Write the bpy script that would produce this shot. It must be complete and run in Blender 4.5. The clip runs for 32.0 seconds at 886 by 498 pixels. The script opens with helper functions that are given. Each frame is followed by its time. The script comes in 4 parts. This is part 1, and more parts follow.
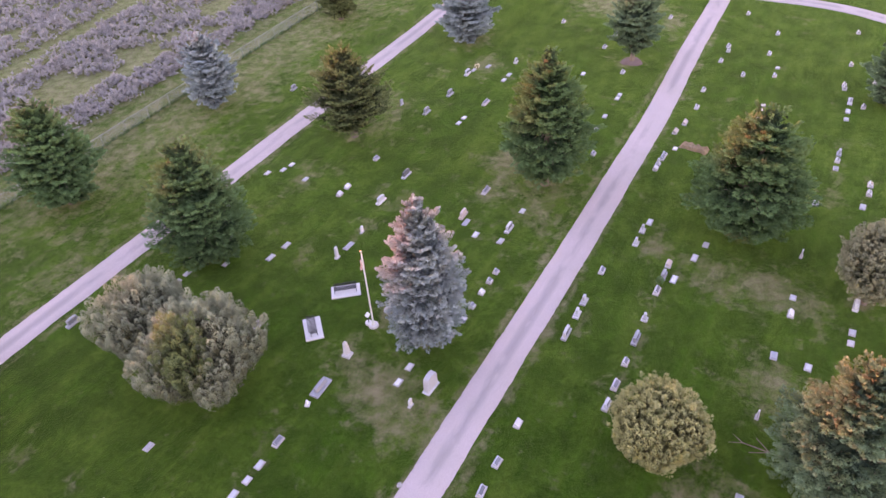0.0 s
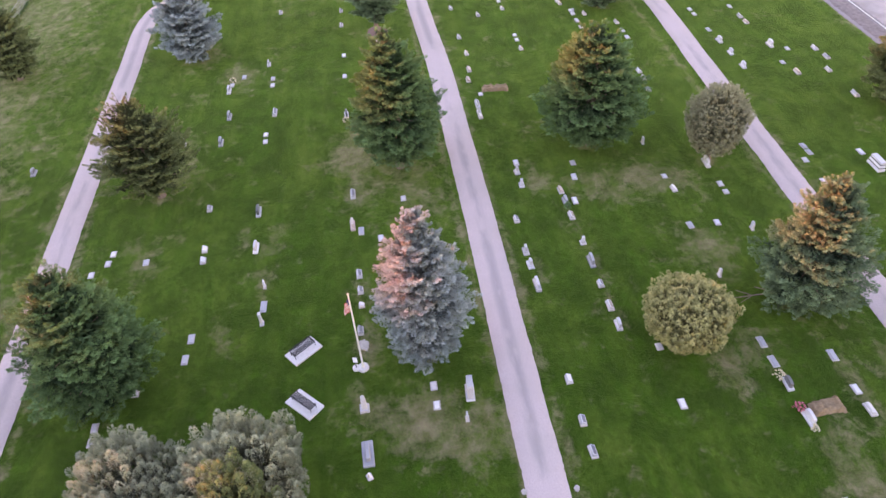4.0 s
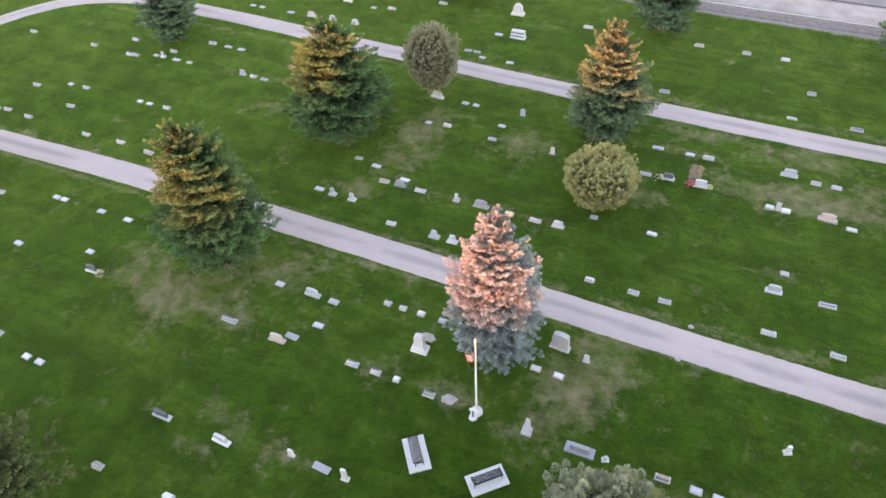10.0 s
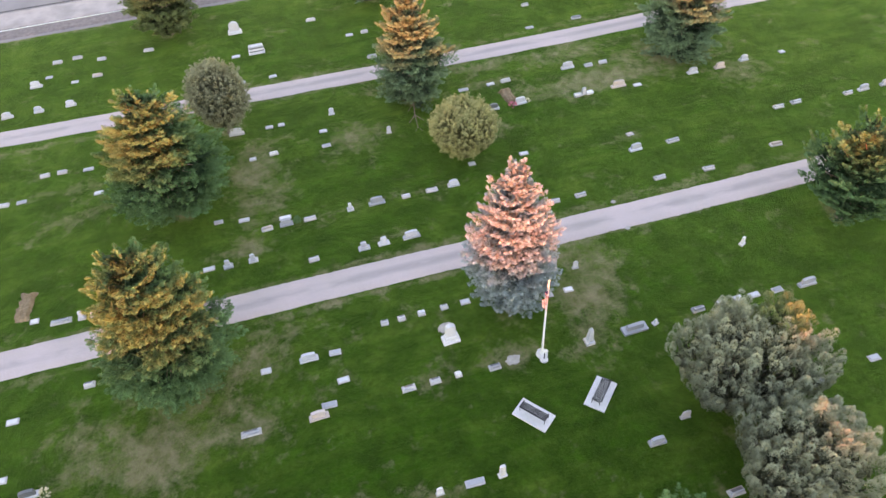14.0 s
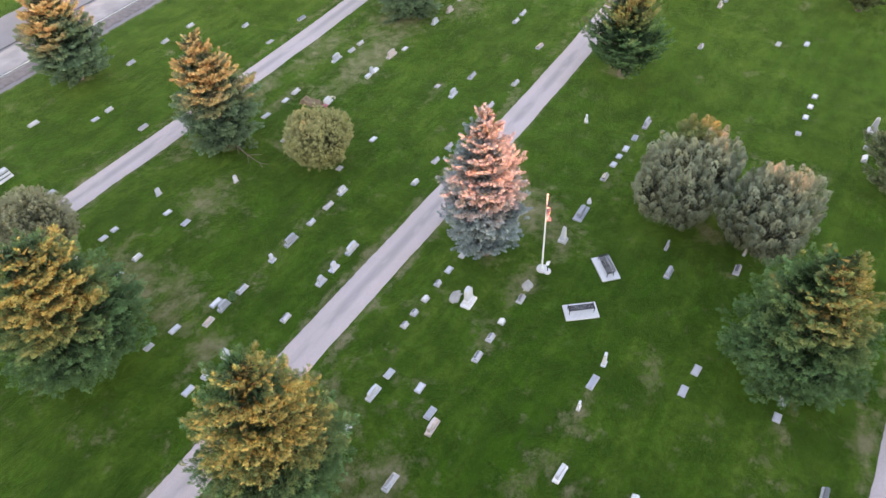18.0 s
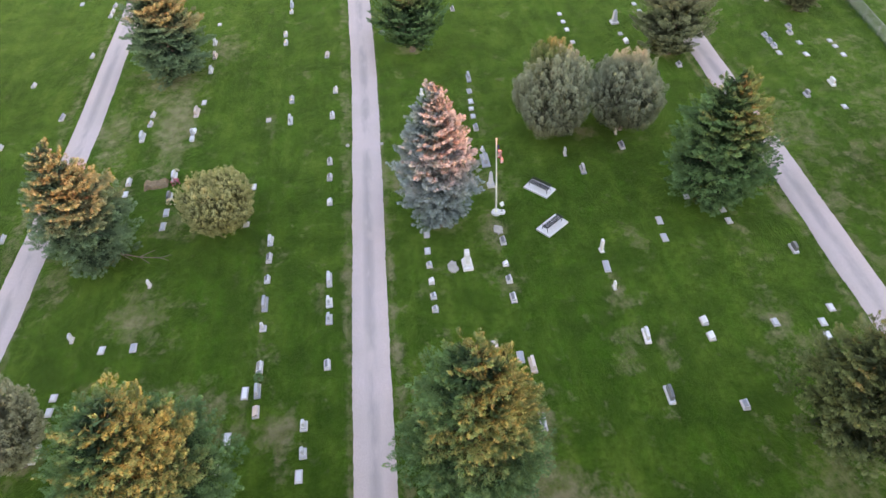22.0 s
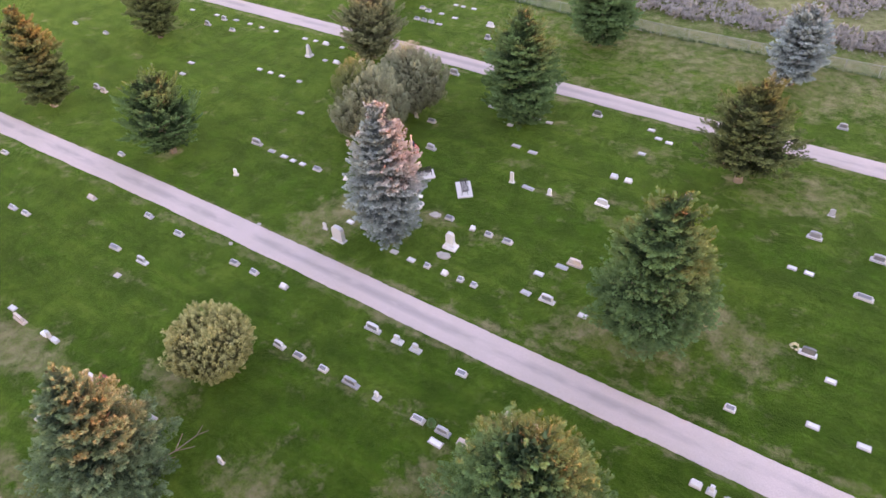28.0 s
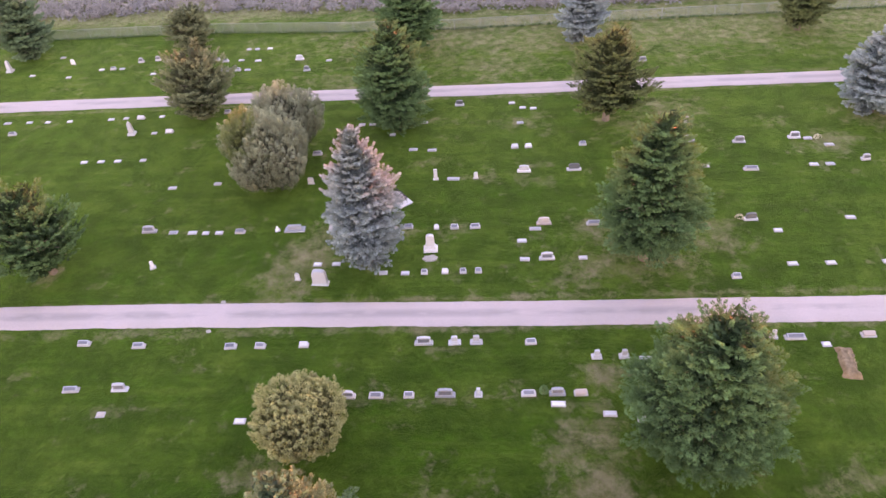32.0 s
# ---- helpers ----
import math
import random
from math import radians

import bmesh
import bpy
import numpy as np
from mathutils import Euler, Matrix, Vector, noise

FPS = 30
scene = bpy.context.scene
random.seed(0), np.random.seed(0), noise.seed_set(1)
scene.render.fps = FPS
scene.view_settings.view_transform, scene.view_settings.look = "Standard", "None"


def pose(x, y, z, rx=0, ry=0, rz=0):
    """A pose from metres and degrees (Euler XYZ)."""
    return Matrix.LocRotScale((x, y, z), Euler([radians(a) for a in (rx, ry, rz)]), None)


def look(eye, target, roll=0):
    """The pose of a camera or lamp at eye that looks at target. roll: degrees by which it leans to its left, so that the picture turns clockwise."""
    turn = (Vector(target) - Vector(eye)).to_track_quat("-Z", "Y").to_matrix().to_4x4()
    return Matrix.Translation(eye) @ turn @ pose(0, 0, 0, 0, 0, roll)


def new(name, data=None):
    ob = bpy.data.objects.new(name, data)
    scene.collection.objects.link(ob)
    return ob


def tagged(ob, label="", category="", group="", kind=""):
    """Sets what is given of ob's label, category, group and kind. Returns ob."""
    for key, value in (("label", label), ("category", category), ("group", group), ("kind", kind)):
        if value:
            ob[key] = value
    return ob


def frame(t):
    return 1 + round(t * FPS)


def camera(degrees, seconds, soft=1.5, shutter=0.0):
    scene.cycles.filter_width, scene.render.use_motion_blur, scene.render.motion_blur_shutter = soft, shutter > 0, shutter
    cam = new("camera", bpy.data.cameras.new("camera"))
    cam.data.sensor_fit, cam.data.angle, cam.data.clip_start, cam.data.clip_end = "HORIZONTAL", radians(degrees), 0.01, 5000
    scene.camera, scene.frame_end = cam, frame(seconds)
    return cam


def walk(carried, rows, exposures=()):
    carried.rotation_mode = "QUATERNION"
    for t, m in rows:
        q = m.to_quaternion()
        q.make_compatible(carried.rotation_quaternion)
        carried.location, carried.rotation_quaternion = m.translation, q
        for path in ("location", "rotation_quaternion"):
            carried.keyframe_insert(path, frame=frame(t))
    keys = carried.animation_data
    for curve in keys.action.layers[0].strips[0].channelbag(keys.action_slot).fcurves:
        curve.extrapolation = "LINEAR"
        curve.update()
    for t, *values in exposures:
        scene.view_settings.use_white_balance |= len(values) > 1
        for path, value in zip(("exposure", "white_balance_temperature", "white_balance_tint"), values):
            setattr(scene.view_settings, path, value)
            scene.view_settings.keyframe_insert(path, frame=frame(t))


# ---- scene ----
cam = camera(64.2, 32.0)
PATH = [
    (0, (-26.322, -21.891, 34.856), (-25.012, -21.1, 33.568), -4.3),
    (1, (-27.431, -17.576, 35.054), (-26.043, -16.985, 33.741), -4.4),
    (2, (-28.165, -12.916, 35.003), (-26.718, -12.548, 33.672), -4.3),
    (3, (-28.216, -8.024, 34.959), (-26.744, -7.897, 33.611), -4.5),
    (4, (-27.388, -2.924, 34.866), (-25.935, -3.058, 33.498), -4.2),
    (6.5, (-22.006, 8.773, 35.043), (-20.721, 8.126, 33.653), -3.9),
    (7, (-20.5, 10.844, 35.005), (-19.256, 10.122, 33.616), -3.8),
    (7.5, (-18.855, 12.792, 34.922), (-17.678, 11.963, 33.534), -3.7),
    (8, (-17.067, 14.587, 34.844), (-15.983, 13.641, 33.454), -3.6),
    (9, (-13.055, 17.657, 34.8), (-12.197, 16.516, 33.399), -3.6),
    (10.5, (-6.144, 20.981, 34.884), (-5.622, 19.67, 33.467), -3.5),
    (12, (1.185, 22.613, 35.085), (1.344, 21.229, 33.65), -3.9),
    (13, (6.378, 22.831, 35.049), (6.28, 21.447, 33.609), -3.7),
    (14.5, (13.773, 21.536, 35.047), (13.315, 20.236, 33.597), -3.7),
    (17, (25.125, 15.696, 35.18), (24.153, 14.73, 33.724), -4.0),
    (19, (32.06, 8.266, 35.026), (30.812, 7.684, 33.575), -4.1),
    (21, (36.22, -1.027, 35.059), (34.843, -1.173, 33.616), -4.3),
    (23, (37.507, -11.408, 35.034), (36.127, -11.107, 33.618), -4.1),
    (25, (35.554, -21.597, 34.882), (34.296, -20.884, 33.5), -4.1),
    (27.5, (28.864, -32.59, 34.718), (27.917, -31.452, 33.374), -4.2),
    (28, (27.06, -34.481, 34.58), (26.188, -33.273, 33.246), -4.1),
    (30, (18.629, -40.127, 34.263), (18.11, -38.708, 32.952), -4.4),
    (31, (13.795, -41.896, 34.241), (13.474, -40.41, 32.941), -4.5),
    (32, (8.976, -42.896, 34.286), (8.855, -41.377, 32.99), -4.5),
]
EXPOSURES = [(0, 4.13, 7500, 56), (4, 4.12, 7600, 45), (8, 4.12, 7900, 27), (24, 4.12, 7900, 29), (28, 4.23, 8100, 43), (32, 4.29, 8100, 51)]
walk(cam, [(t, look(eye, target, roll)) for t, eye, target, roll in PATH], EXPOSURES)

# ---- light ----
SUN_AZ, SUN_EL = radians(71), radians(1.8)          # the sun stands low behind a ridge, and only reaches the tree tops
TOWARDS = Vector((math.cos(SUN_AZ) * math.cos(SUN_EL), math.sin(SUN_AZ) * math.cos(SUN_EL), math.sin(SUN_EL)))
world = bpy.data.worlds.new("evening_sky")
scene.world = world
world.use_nodes = True
_sky = world.node_tree.nodes.new("ShaderNodeTexSky")
_sky.sky_type, _sky.sun_disc = "NISHITA", False
_sky.sun_elevation, _sky.sun_rotation = SUN_EL, radians(90) - SUN_AZ
_sky.air_density, _sky.dust_density, _sky.ozone_density = 1.0, 0.1, 1.4
_bg = world.node_tree.nodes["Background"]
_bg.inputs["Strength"].default_value = 0.15
world.node_tree.links.new(_sky.outputs["Color"], _bg.inputs["Color"])
sun = new("sun", bpy.data.lights.new("sun", "SUN"))
sun.data.energy, sun.data.angle, sun.data.color = 1.30, radians(0.9), (1.0, 0.262, 0.118)
sun.matrix_world = look(tuple(TOWARDS * 100), (0, 0, 0))

# ---- materials ----


class Nodes:
    """A short hand for building node materials."""

    def __init__(self, name):
        self.mat = bpy.data.materials.new(name)
        self.mat.use_nodes = True
        self.tree = self.mat.node_tree
        self.shader = self.tree.nodes["Principled BSDF"]
        self.where = self.tree.nodes.new("ShaderNodeTexCoord").outputs["Object"]

    def add(self, kind, **values):
        node = self.tree.nodes.new(kind)
        for key, value in values.items():
            if isinstance(value, bpy.types.NodeSocket):
                self.tree.links.new(value, node.inputs[key])
            else:
                node.inputs[key].default_value = value
        return node

    def stretch(self, socket, x, y, z):
        node = self.add("ShaderNodeMapping", Vector=socket)
        node.inputs["Scale"].default_value = (x, y, z)
        return node.outputs["Vector"]

    def noise(self, scale, detail=4.0, rough=0.55, where=None):
        return self.add("ShaderNodeTexNoise", Vector=where or self.where, Scale=scale, Detail=detail, Roughness=rough).outputs["Fac"]

    def ramp(self, fac, low, high):
        node = self.add("ShaderNodeMapRange", Value=fac)
        node.inputs["From Min"].default_value, node.inputs["From Max"].default_value = low, high
        return node.outputs["Result"]

    def math(self, how, a, b):
        node = self.tree.nodes.new("ShaderNodeMath")
        node.operation, node.use_clamp = how, True
        for i, value in enumerate((a, b)):
            if isinstance(value, bpy.types.NodeSocket):
                self.tree.links.new(value, node.inputs[i])
            else:
                node.inputs[i].default_value = value
        return node.outputs["Value"]

    def mix(self, fac, a, b):
        node = self.tree.nodes.new("ShaderNodeMix")
        node.data_type = "RGBA"
        for key, value in ((0, fac), (6, a), (7, b)):
            if isinstance(value, bpy.types.NodeSocket):
                self.tree.links.new(value, node.inputs[key])
            else:
                node.inputs[key].default_value = value if key == 0 else (*value, 1)
        return node.outputs[2]

    def tone(self, color, hue=0.5, sat=1.0, val=1.0):
        return self.add("ShaderNodeHueSaturation", Color=color, Hue=hue, Saturation=sat, Value=val).outputs["Color"]

    def attribute(self, name):
        node = self.tree.nodes.new("ShaderNodeAttribute")
        node.attribute_name = name
        return node.outputs["Fac"]

    def random(self):
        return self.tree.nodes.new("ShaderNodeObjectInfo").outputs["Random"]

    def island(self):
        return self.tree.nodes.new("ShaderNodeNewGeometry").outputs["Random Per Island"]

    def world_place(self):
        self.where = self.tree.nodes.new("ShaderNodeNewGeometry").outputs["Position"]
        return self

    def bump(self, height, strength, distance):
        node = self.add("ShaderNodeBump", Height=height, Strength=strength, Distance=distance)
        self.tree.links.new(node.outputs["Normal"], self.shader.inputs["Normal"])

    def done(self, color, rough=0.8, metal=0.0, spec=0.3):
        for key, value in (("Base Color", color), ("Roughness", rough), ("Metallic", metal), ("Specular IOR Level", spec)):
            if isinstance(value, bpy.types.NodeSocket):
                self.tree.links.new(value, self.shader.inputs[key])
            else:
                self.shader.inputs[key].default_value = (*value, 1) if isinstance(value, tuple) else value
        return self.mat


def lawn_material():
    n = Nodes("mown_lawn").world_place()
    patch = n.ramp(n.noise(0.42, 6, 0.66), 0.40, 0.60)
    streak = n.ramp(n.noise(1.0, 5, 0.66, n.stretch(n.where, 0.06, 0.85, 1)), 0.42, 0.60)
    broad = n.ramp(n.noise(0.075, 4, 0.55), 0.42, 0.58)
    fine = n.ramp(n.noise(2.2, 7, 0.76), 0.40, 0.60)
    blades = n.ramp(n.noise(13.0, 5, 0.8), 0.34, 0.66)
    lush = n.mix(patch, (0.003, 0.028, 0.001), (0.021, 0.092, 0.003))
    pale = n.mix(patch, (0.020, 0.069, 0.004), (0.083, 0.141, 0.019))
    green = n.mix(n.math("ADD", n.math("MULTIPLY", streak, 0.58), n.math("MULTIPLY", broad, 0.42)), lush, pale)
    green = n.mix(n.math("MULTIPLY", fine, 0.48), green, (0.004, 0.018, 0.001))
    green = n.mix(n.math("MULTIPLY", blades, 0.26), green, (0.060, 0.118, 0.010))
    straw = n.mix(n.ramp(n.noise(1.1, 7, 0.74), 0.40, 0.60), (0.092, 0.092, 0.032), (0.345, 0.278, 0.195))
    straw = n.mix(n.math("MULTIPLY", fine, 0.45), straw, (0.042, 0.052, 0.013))
    straw = n.mix(n.math("MULTIPLY", blades, 0.30), straw, (0.345, 0.285, 0.200))
    spots = n.math("MULTIPLY", n.ramp(n.noise(0.24, 7, 0.74), 0.52, 0.66), 0.42)
    mottle = n.ramp(n.noise(0.8, 7, 0.74), 0.34, 0.66)
    dry = n.add("ShaderNodeMath")
    dry.operation = "MULTIPLY_ADD"
    n.tree.links.new(n.attribute("dry"), dry.inputs[0])
    dry.inputs[1].default_value = 0.90
    n.tree.links.new(n.math("ADD", n.math("MULTIPLY", mottle, 0.665), n.math("MULTIPLY", spots, 0.85)), dry.inputs[2])
    dry = n.ramp(dry.outputs["Value"], 0.54, 1.06)
    n.bump(n.math("ADD", n.math("MULTIPLY", blades, 0.5), n.math("MULTIPLY", fine, 0.5)), 0.9, 0.08)
    # the fuzz of the blades catches the sky at flat angles
    n.shader.inputs["Sheen Weight"].default_value = 0.44
    n.shader.inputs["Sheen Roughness"].default_value = 0.45
    n.shader.inputs["Sheen Tint"].default_value = (0.32, 0.51, 0.12, 1)
    return n.done(n.mix(n.math("MULTIPLY", dry, 0.95), green, straw), 0.85, 0, 0.06)


def gravel_material():
    n = Nodes("pale_gravel").world_place()
    broad = n.ramp(n.noise(0.35, 4), 0.35, 0.68)
    grain = n.ramp(n.noise(16.0, 4, 0.75), 0.25, 0.75)
    pebble = n.add("ShaderNodeTexVoronoi", Vector=n.where, Scale=22.0).outputs["Distance"]
    color = n.mix(grain, (0.425, 0.346, 0.365), (0.635, 0.518, 0.55))
    worn = n.math("MULTIPLY", n.attribute("worn"), n.ramp(n.noise(0.55, 5, 0.66, n.stretch(n.where, 0.22, 0.8, 1)), 0.42, 0.54))
    color = n.mix(n.math("MULTIPLY", worn, 0.55), color, (0.24, 0.225, 0.245))
    color = n.mix(n.math("MULTIPLY", broad, 0.30), color, (0.36, 0.325, 0.31))
    n.bump(n.math("ADD", grain, pebble), 0.5, 0.03)
    return n.done(color, 0.92, 0, 0.2)


def asphalt_material():
    n = Nodes("old_asphalt").world_place()
    color = n.mix(n.ramp(n.noise(0.25, 4), 0.3, 0.7), (0.25, 0.212, 0.228), (0.33, 0.280, 0.300))
    color = n.mix(n.math("MULTIPLY", n.noise(20, 3), 0.35), color, (0.22, 0.21, 0.22))
    n.bump(n.noise(30, 3), 0.3, 0.02)
    return n.done(color, 0.88, 0, 0.25)


def shoulder_material():
    n = Nodes("shoulder_gravel").world_place()
    color = n.mix(n.ramp(n.noise(0.5, 5), 0.35, 0.65), (0.38, 0.320, 0.325), (0.50, 0.420, 0.430))
    color = n.mix(n.math("MULTIPLY", n.ramp(n.noise(0.2, 4, 0.6), 0.5, 0.7), 0.6), color, (0.26, 0.24, 0.24))
    n.bump(n.noise(18, 4), 0.4, 0.03)
    return n.done(color, 0.92, 0, 0.2)


def plain_material(name, color, rough=0.8, metal=0.0, grain=14.0, vary=0.18, spec=0.3):
    n = Nodes(name)
    dark = tuple(c * (1 - vary) for c in color)
    light = tuple(min(1, c * (1 + vary)) for c in color)
    tone = n.mix(n.ramp(n.noise(grain, 4, 0.65), 0.3, 0.7), dark, light)
    tone = n.mix(n.math("MULTIPLY", n.ramp(n.noise(grain * 0.12, 3), 0.45, 0.75), 0.35), tone, tuple(c * (1 - 1.6 * vary) for c in color))
    n.bump(n.noise(grain * 3, 3), 0.25, 0.01)
    return n.done(tone, rough, metal, spec)


def granite_material(name, color, rough=0.55):
    n = Nodes(name)
    speck = n.ramp(n.noise(60, 2, 0.7), 0.35, 0.65)
    tone = n.mix(speck, tuple(c * 0.78 for c in color), tuple(min(0.92, c * 1.14) for c in color))
    lichen = n.ramp(n.noise(5.0, 5, 0.7), 0.56, 0.72)
    tone = n.mix(n.math("MULTIPLY", lichen, 0.35), tone, (color[0] * 0.6, color[1] * 0.58, color[2] * 0.48))
    each = n.add("ShaderNodeMapRange", Value=n.random())
    each.inputs["To Min"].default_value, each.inputs["To Max"].default_value = 0.78, 1.12
    tone = n.tone(tone, 0.5, 1.0, each.outputs["Result"])
    n.bump(n.noise(40, 3), 0.2, 0.008)
    return n.done(tone, rough, 0, 0.4)


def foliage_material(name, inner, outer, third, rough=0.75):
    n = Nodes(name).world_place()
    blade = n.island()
    # inner colour carries the shade deep in a crown, outer the fresh growth
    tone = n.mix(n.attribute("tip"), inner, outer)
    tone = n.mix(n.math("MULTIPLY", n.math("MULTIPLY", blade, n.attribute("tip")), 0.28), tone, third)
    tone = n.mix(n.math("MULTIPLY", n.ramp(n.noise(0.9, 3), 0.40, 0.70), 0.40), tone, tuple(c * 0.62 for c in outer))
    thin = n.add("ShaderNodeBsdfTranslucent", Color=tone)
    both = n.add("ShaderNodeMixShader", Fac=0.14)
    n.tree.links.new(n.shader.outputs["BSDF"], both.inputs[1])
    n.tree.links.new(thin.outputs["BSDF"], both.inputs[2])
    n.tree.links.new(both.outputs["Shader"], n.tree.nodes["Material Output"].inputs["Surface"])
    return n.done(tone, rough, 0, 0.2)


LAWN, GRAVEL, ASPHALT, SHOULDER = lawn_material(), gravel_material(), asphalt_material(), shoulder_material()
SOILED = plain_material("dusty_asphalt", (0.235, 0.190, 0.195), 0.92, 0, 2.5, 0.25, 0.2)
TAR = plain_material("dark_tar", (0.13, 0.12, 0.13), 0.9, 0, 6, 0.25, 0.2)
BARK = plain_material("grey_brown_bark", (0.25, 0.195, 0.170), 0.9, 0, 9, 0.35, 0.1)
TONES = {
    "w": granite_material("white_marble", (0.71, 0.70, 0.78), 0.6),
    "g": granite_material("grey_granite", (0.54, 0.545, 0.63), 0.5),
    "d": granite_material("dark_granite", (0.16, 0.165, 0.185), 0.3),
    "p": granite_material("pink_granite", (0.55, 0.46, 0.46), 0.5),
    "b": granite_material("blue_grey_granite", (0.40, 0.41, 0.49), 0.45),
}
POLISHED = granite_material("polished_grey_face", (0.21, 0.215, 0.265), 0.22)
TONE_WORDS = {"w": "white marble", "g": "light grey granite", "d": "dark polished granite", "p": "pink granite", "b": "blue-grey granite"}
CONCRETE = plain_material("pale_concrete", (0.67, 0.655, 0.71), 0.85, 0, 8, 0.12)
COLLAR = plain_material("weathered_collar", (0.47, 0.455, 0.49), 0.9, 0, 8, 0.18)
MULCH = plain_material("bark_mulch", (0.24, 0.165, 0.155), 0.95, 0, 9, 0.35, 0.1)
SOIL = plain_material("dry_soil", (0.30, 0.215, 0.145), 0.95, 0, 5, 0.30, 0.1)
WHITE_PAINT = plain_material("white_paint", (0.80, 0.80, 0.80), 0.5, 0, 6, 0.05)
BLACK_STEEL = plain_material("black_painted_steel", (0.035, 0.035, 0.042), 0.45, 0.3, 20, 0.15, 0.5)
ZINC = plain_material("galvanised_steel", (0.50, 0.51, 0.52), 0.5, 0.6, 20, 0.12, 0.5)
WIRE = plain_material("galvanised_wire", (0.42, 0.42, 0.44), 0.6, 0.3, 20, 0.12, 0.4)
ROCK = plain_material("pale_rock", (0.40, 0.37, 0.36), 0.9, 0, 6, 0.2)
RED_CLOTH = plain_material("red_cloth", (0.50, 0.03, 0.05), 0.9, 0, 20, 0.08)
WHITE_CLOTH = plain_material("white_cloth", (0.78, 0.76, 0.77), 0.9, 0, 20, 0.05)
NAVY_CLOTH = plain_material("navy_cloth", (0.03, 0.04, 0.14), 0.9, 0, 20, 0.08)
PETALS = plain_material("pink_petals", (0.70, 0.22, 0.30), 0.8, 0, 30, 0.35)
PALE_PETALS = plain_material("cream_petals", (0.78, 0.72, 0.55), 0.8, 0, 30, 0.25)
STEMS = plain_material("green_stems", (0.06, 0.14, 0.04), 0.8, 0, 20, 0.3)
GOLD = plain_material("pale_gilt_ball", (0.72, 0.66, 0.52), 0.45, 0.3, 10, 0.1, 0.5)
CAR_PAINT = plain_material("white_car_paint", (0.78, 0.78, 0.79), 0.25, 0, 3, 0.04, 0.5)
CAR_GLASS = plain_material("dark_tinted_glass", (0.02, 0.022, 0.028), 0.08, 0, 3, 0.1, 0.6)
# inner, outer and third tone; inner ones are darkened as shade within the crown
FOLIAGE = {
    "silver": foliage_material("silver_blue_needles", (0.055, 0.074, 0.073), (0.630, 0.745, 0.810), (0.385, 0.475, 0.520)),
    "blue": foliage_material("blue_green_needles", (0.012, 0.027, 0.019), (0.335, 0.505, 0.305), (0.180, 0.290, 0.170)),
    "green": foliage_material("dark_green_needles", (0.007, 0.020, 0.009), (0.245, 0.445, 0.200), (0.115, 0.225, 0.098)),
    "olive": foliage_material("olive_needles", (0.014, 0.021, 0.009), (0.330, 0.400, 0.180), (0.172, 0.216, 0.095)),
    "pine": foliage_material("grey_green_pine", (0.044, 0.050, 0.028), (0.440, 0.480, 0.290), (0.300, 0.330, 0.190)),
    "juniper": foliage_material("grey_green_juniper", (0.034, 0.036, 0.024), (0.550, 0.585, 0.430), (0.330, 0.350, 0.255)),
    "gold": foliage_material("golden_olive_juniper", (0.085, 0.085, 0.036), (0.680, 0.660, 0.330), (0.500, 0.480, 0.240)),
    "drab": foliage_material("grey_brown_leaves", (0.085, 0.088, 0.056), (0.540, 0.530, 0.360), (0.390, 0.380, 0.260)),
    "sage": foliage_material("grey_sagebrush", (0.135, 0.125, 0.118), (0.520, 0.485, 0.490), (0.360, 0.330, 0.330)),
}

# ---- helpers of this scene ----


def mesh_of(name, bm, material):
    me = bpy.data.meshes.new(name)
    bm.to_mesh(me)
    bm.free()
    me.materials.append(material)
    return me


def child(name, me, parent, label="", m=None):
    ob = new(name, me)
    ob.parent = parent
    if m is not None:
        ob.matrix_basis = m
    return tagged(ob, label) if label else ob


def part(name, bm, material, parent, label="", m=None):
    return child(name, mesh_of(name, bm, material), parent, label, m)


def thing(name, m, label, category, group="", kind=""):
    ob = new(name)
    ob.empty_display_size = 0.2
    ob.matrix_basis = m
    return tagged(ob, label, category, group, kind)


def array_mesh(name, verts, faces, material, **values):
    """A mesh of faces with one number of corners, with point attributes."""
    me = bpy.data.meshes.new(name)
    verts, faces = np.asarray(verts, np.float32), np.asarray(faces, np.int32)
    size = faces.shape[1]
    me.vertices.add(len(verts))
    me.vertices.foreach_set("co", verts.ravel())
    me.loops.add(faces.size)
    me.loops.foreach_set("vertex_index", faces.ravel())
    me.polygons.add(len(faces))
    me.polygons.foreach_set("loop_start", np.arange(len(faces), dtype=np.int32) * size)
    for key, data in values.items():
        me.attributes.new(key, "FLOAT", "POINT").data.foreach_set("value", np.asarray(data, np.float32))
    me.update(calc_edges=True)
    me.materials.append(material)
    return me


def block(bm, sx, sy, sz, at=(0, 0, 0), taper=1.0, taper_y=None, soft=0.0):
    """A box that stands on at, with its top drawn in."""
    ty = taper if taper_y is None else taper_y
    low = [bm.verts.new((at[0] + x * sx / 2, at[1] + y * sy / 2, at[2])) for x, y in ((-1, -1), (1, -1), (1, 1), (-1, 1))]
    top = [bm.verts.new((at[0] + x * sx / 2 * taper, at[1] + y * sy / 2 * ty, at[2] + sz)) for x, y in ((-1, -1), (1, -1), (1, 1), (-1, 1))]
    faces = [bm.faces.new(low[::-1]), bm.faces.new(top)]
    faces += [bm.faces.new((low[i], low[(i + 1) % 4], top[(i + 1) % 4], top[i])) for i in range(4)]
    if soft:
        edges = {e for f in faces for e in f.edges}
        bmesh.ops.bevel(bm, geom=list(edges), offset=soft, segments=1, affect="EDGES")
    return bm


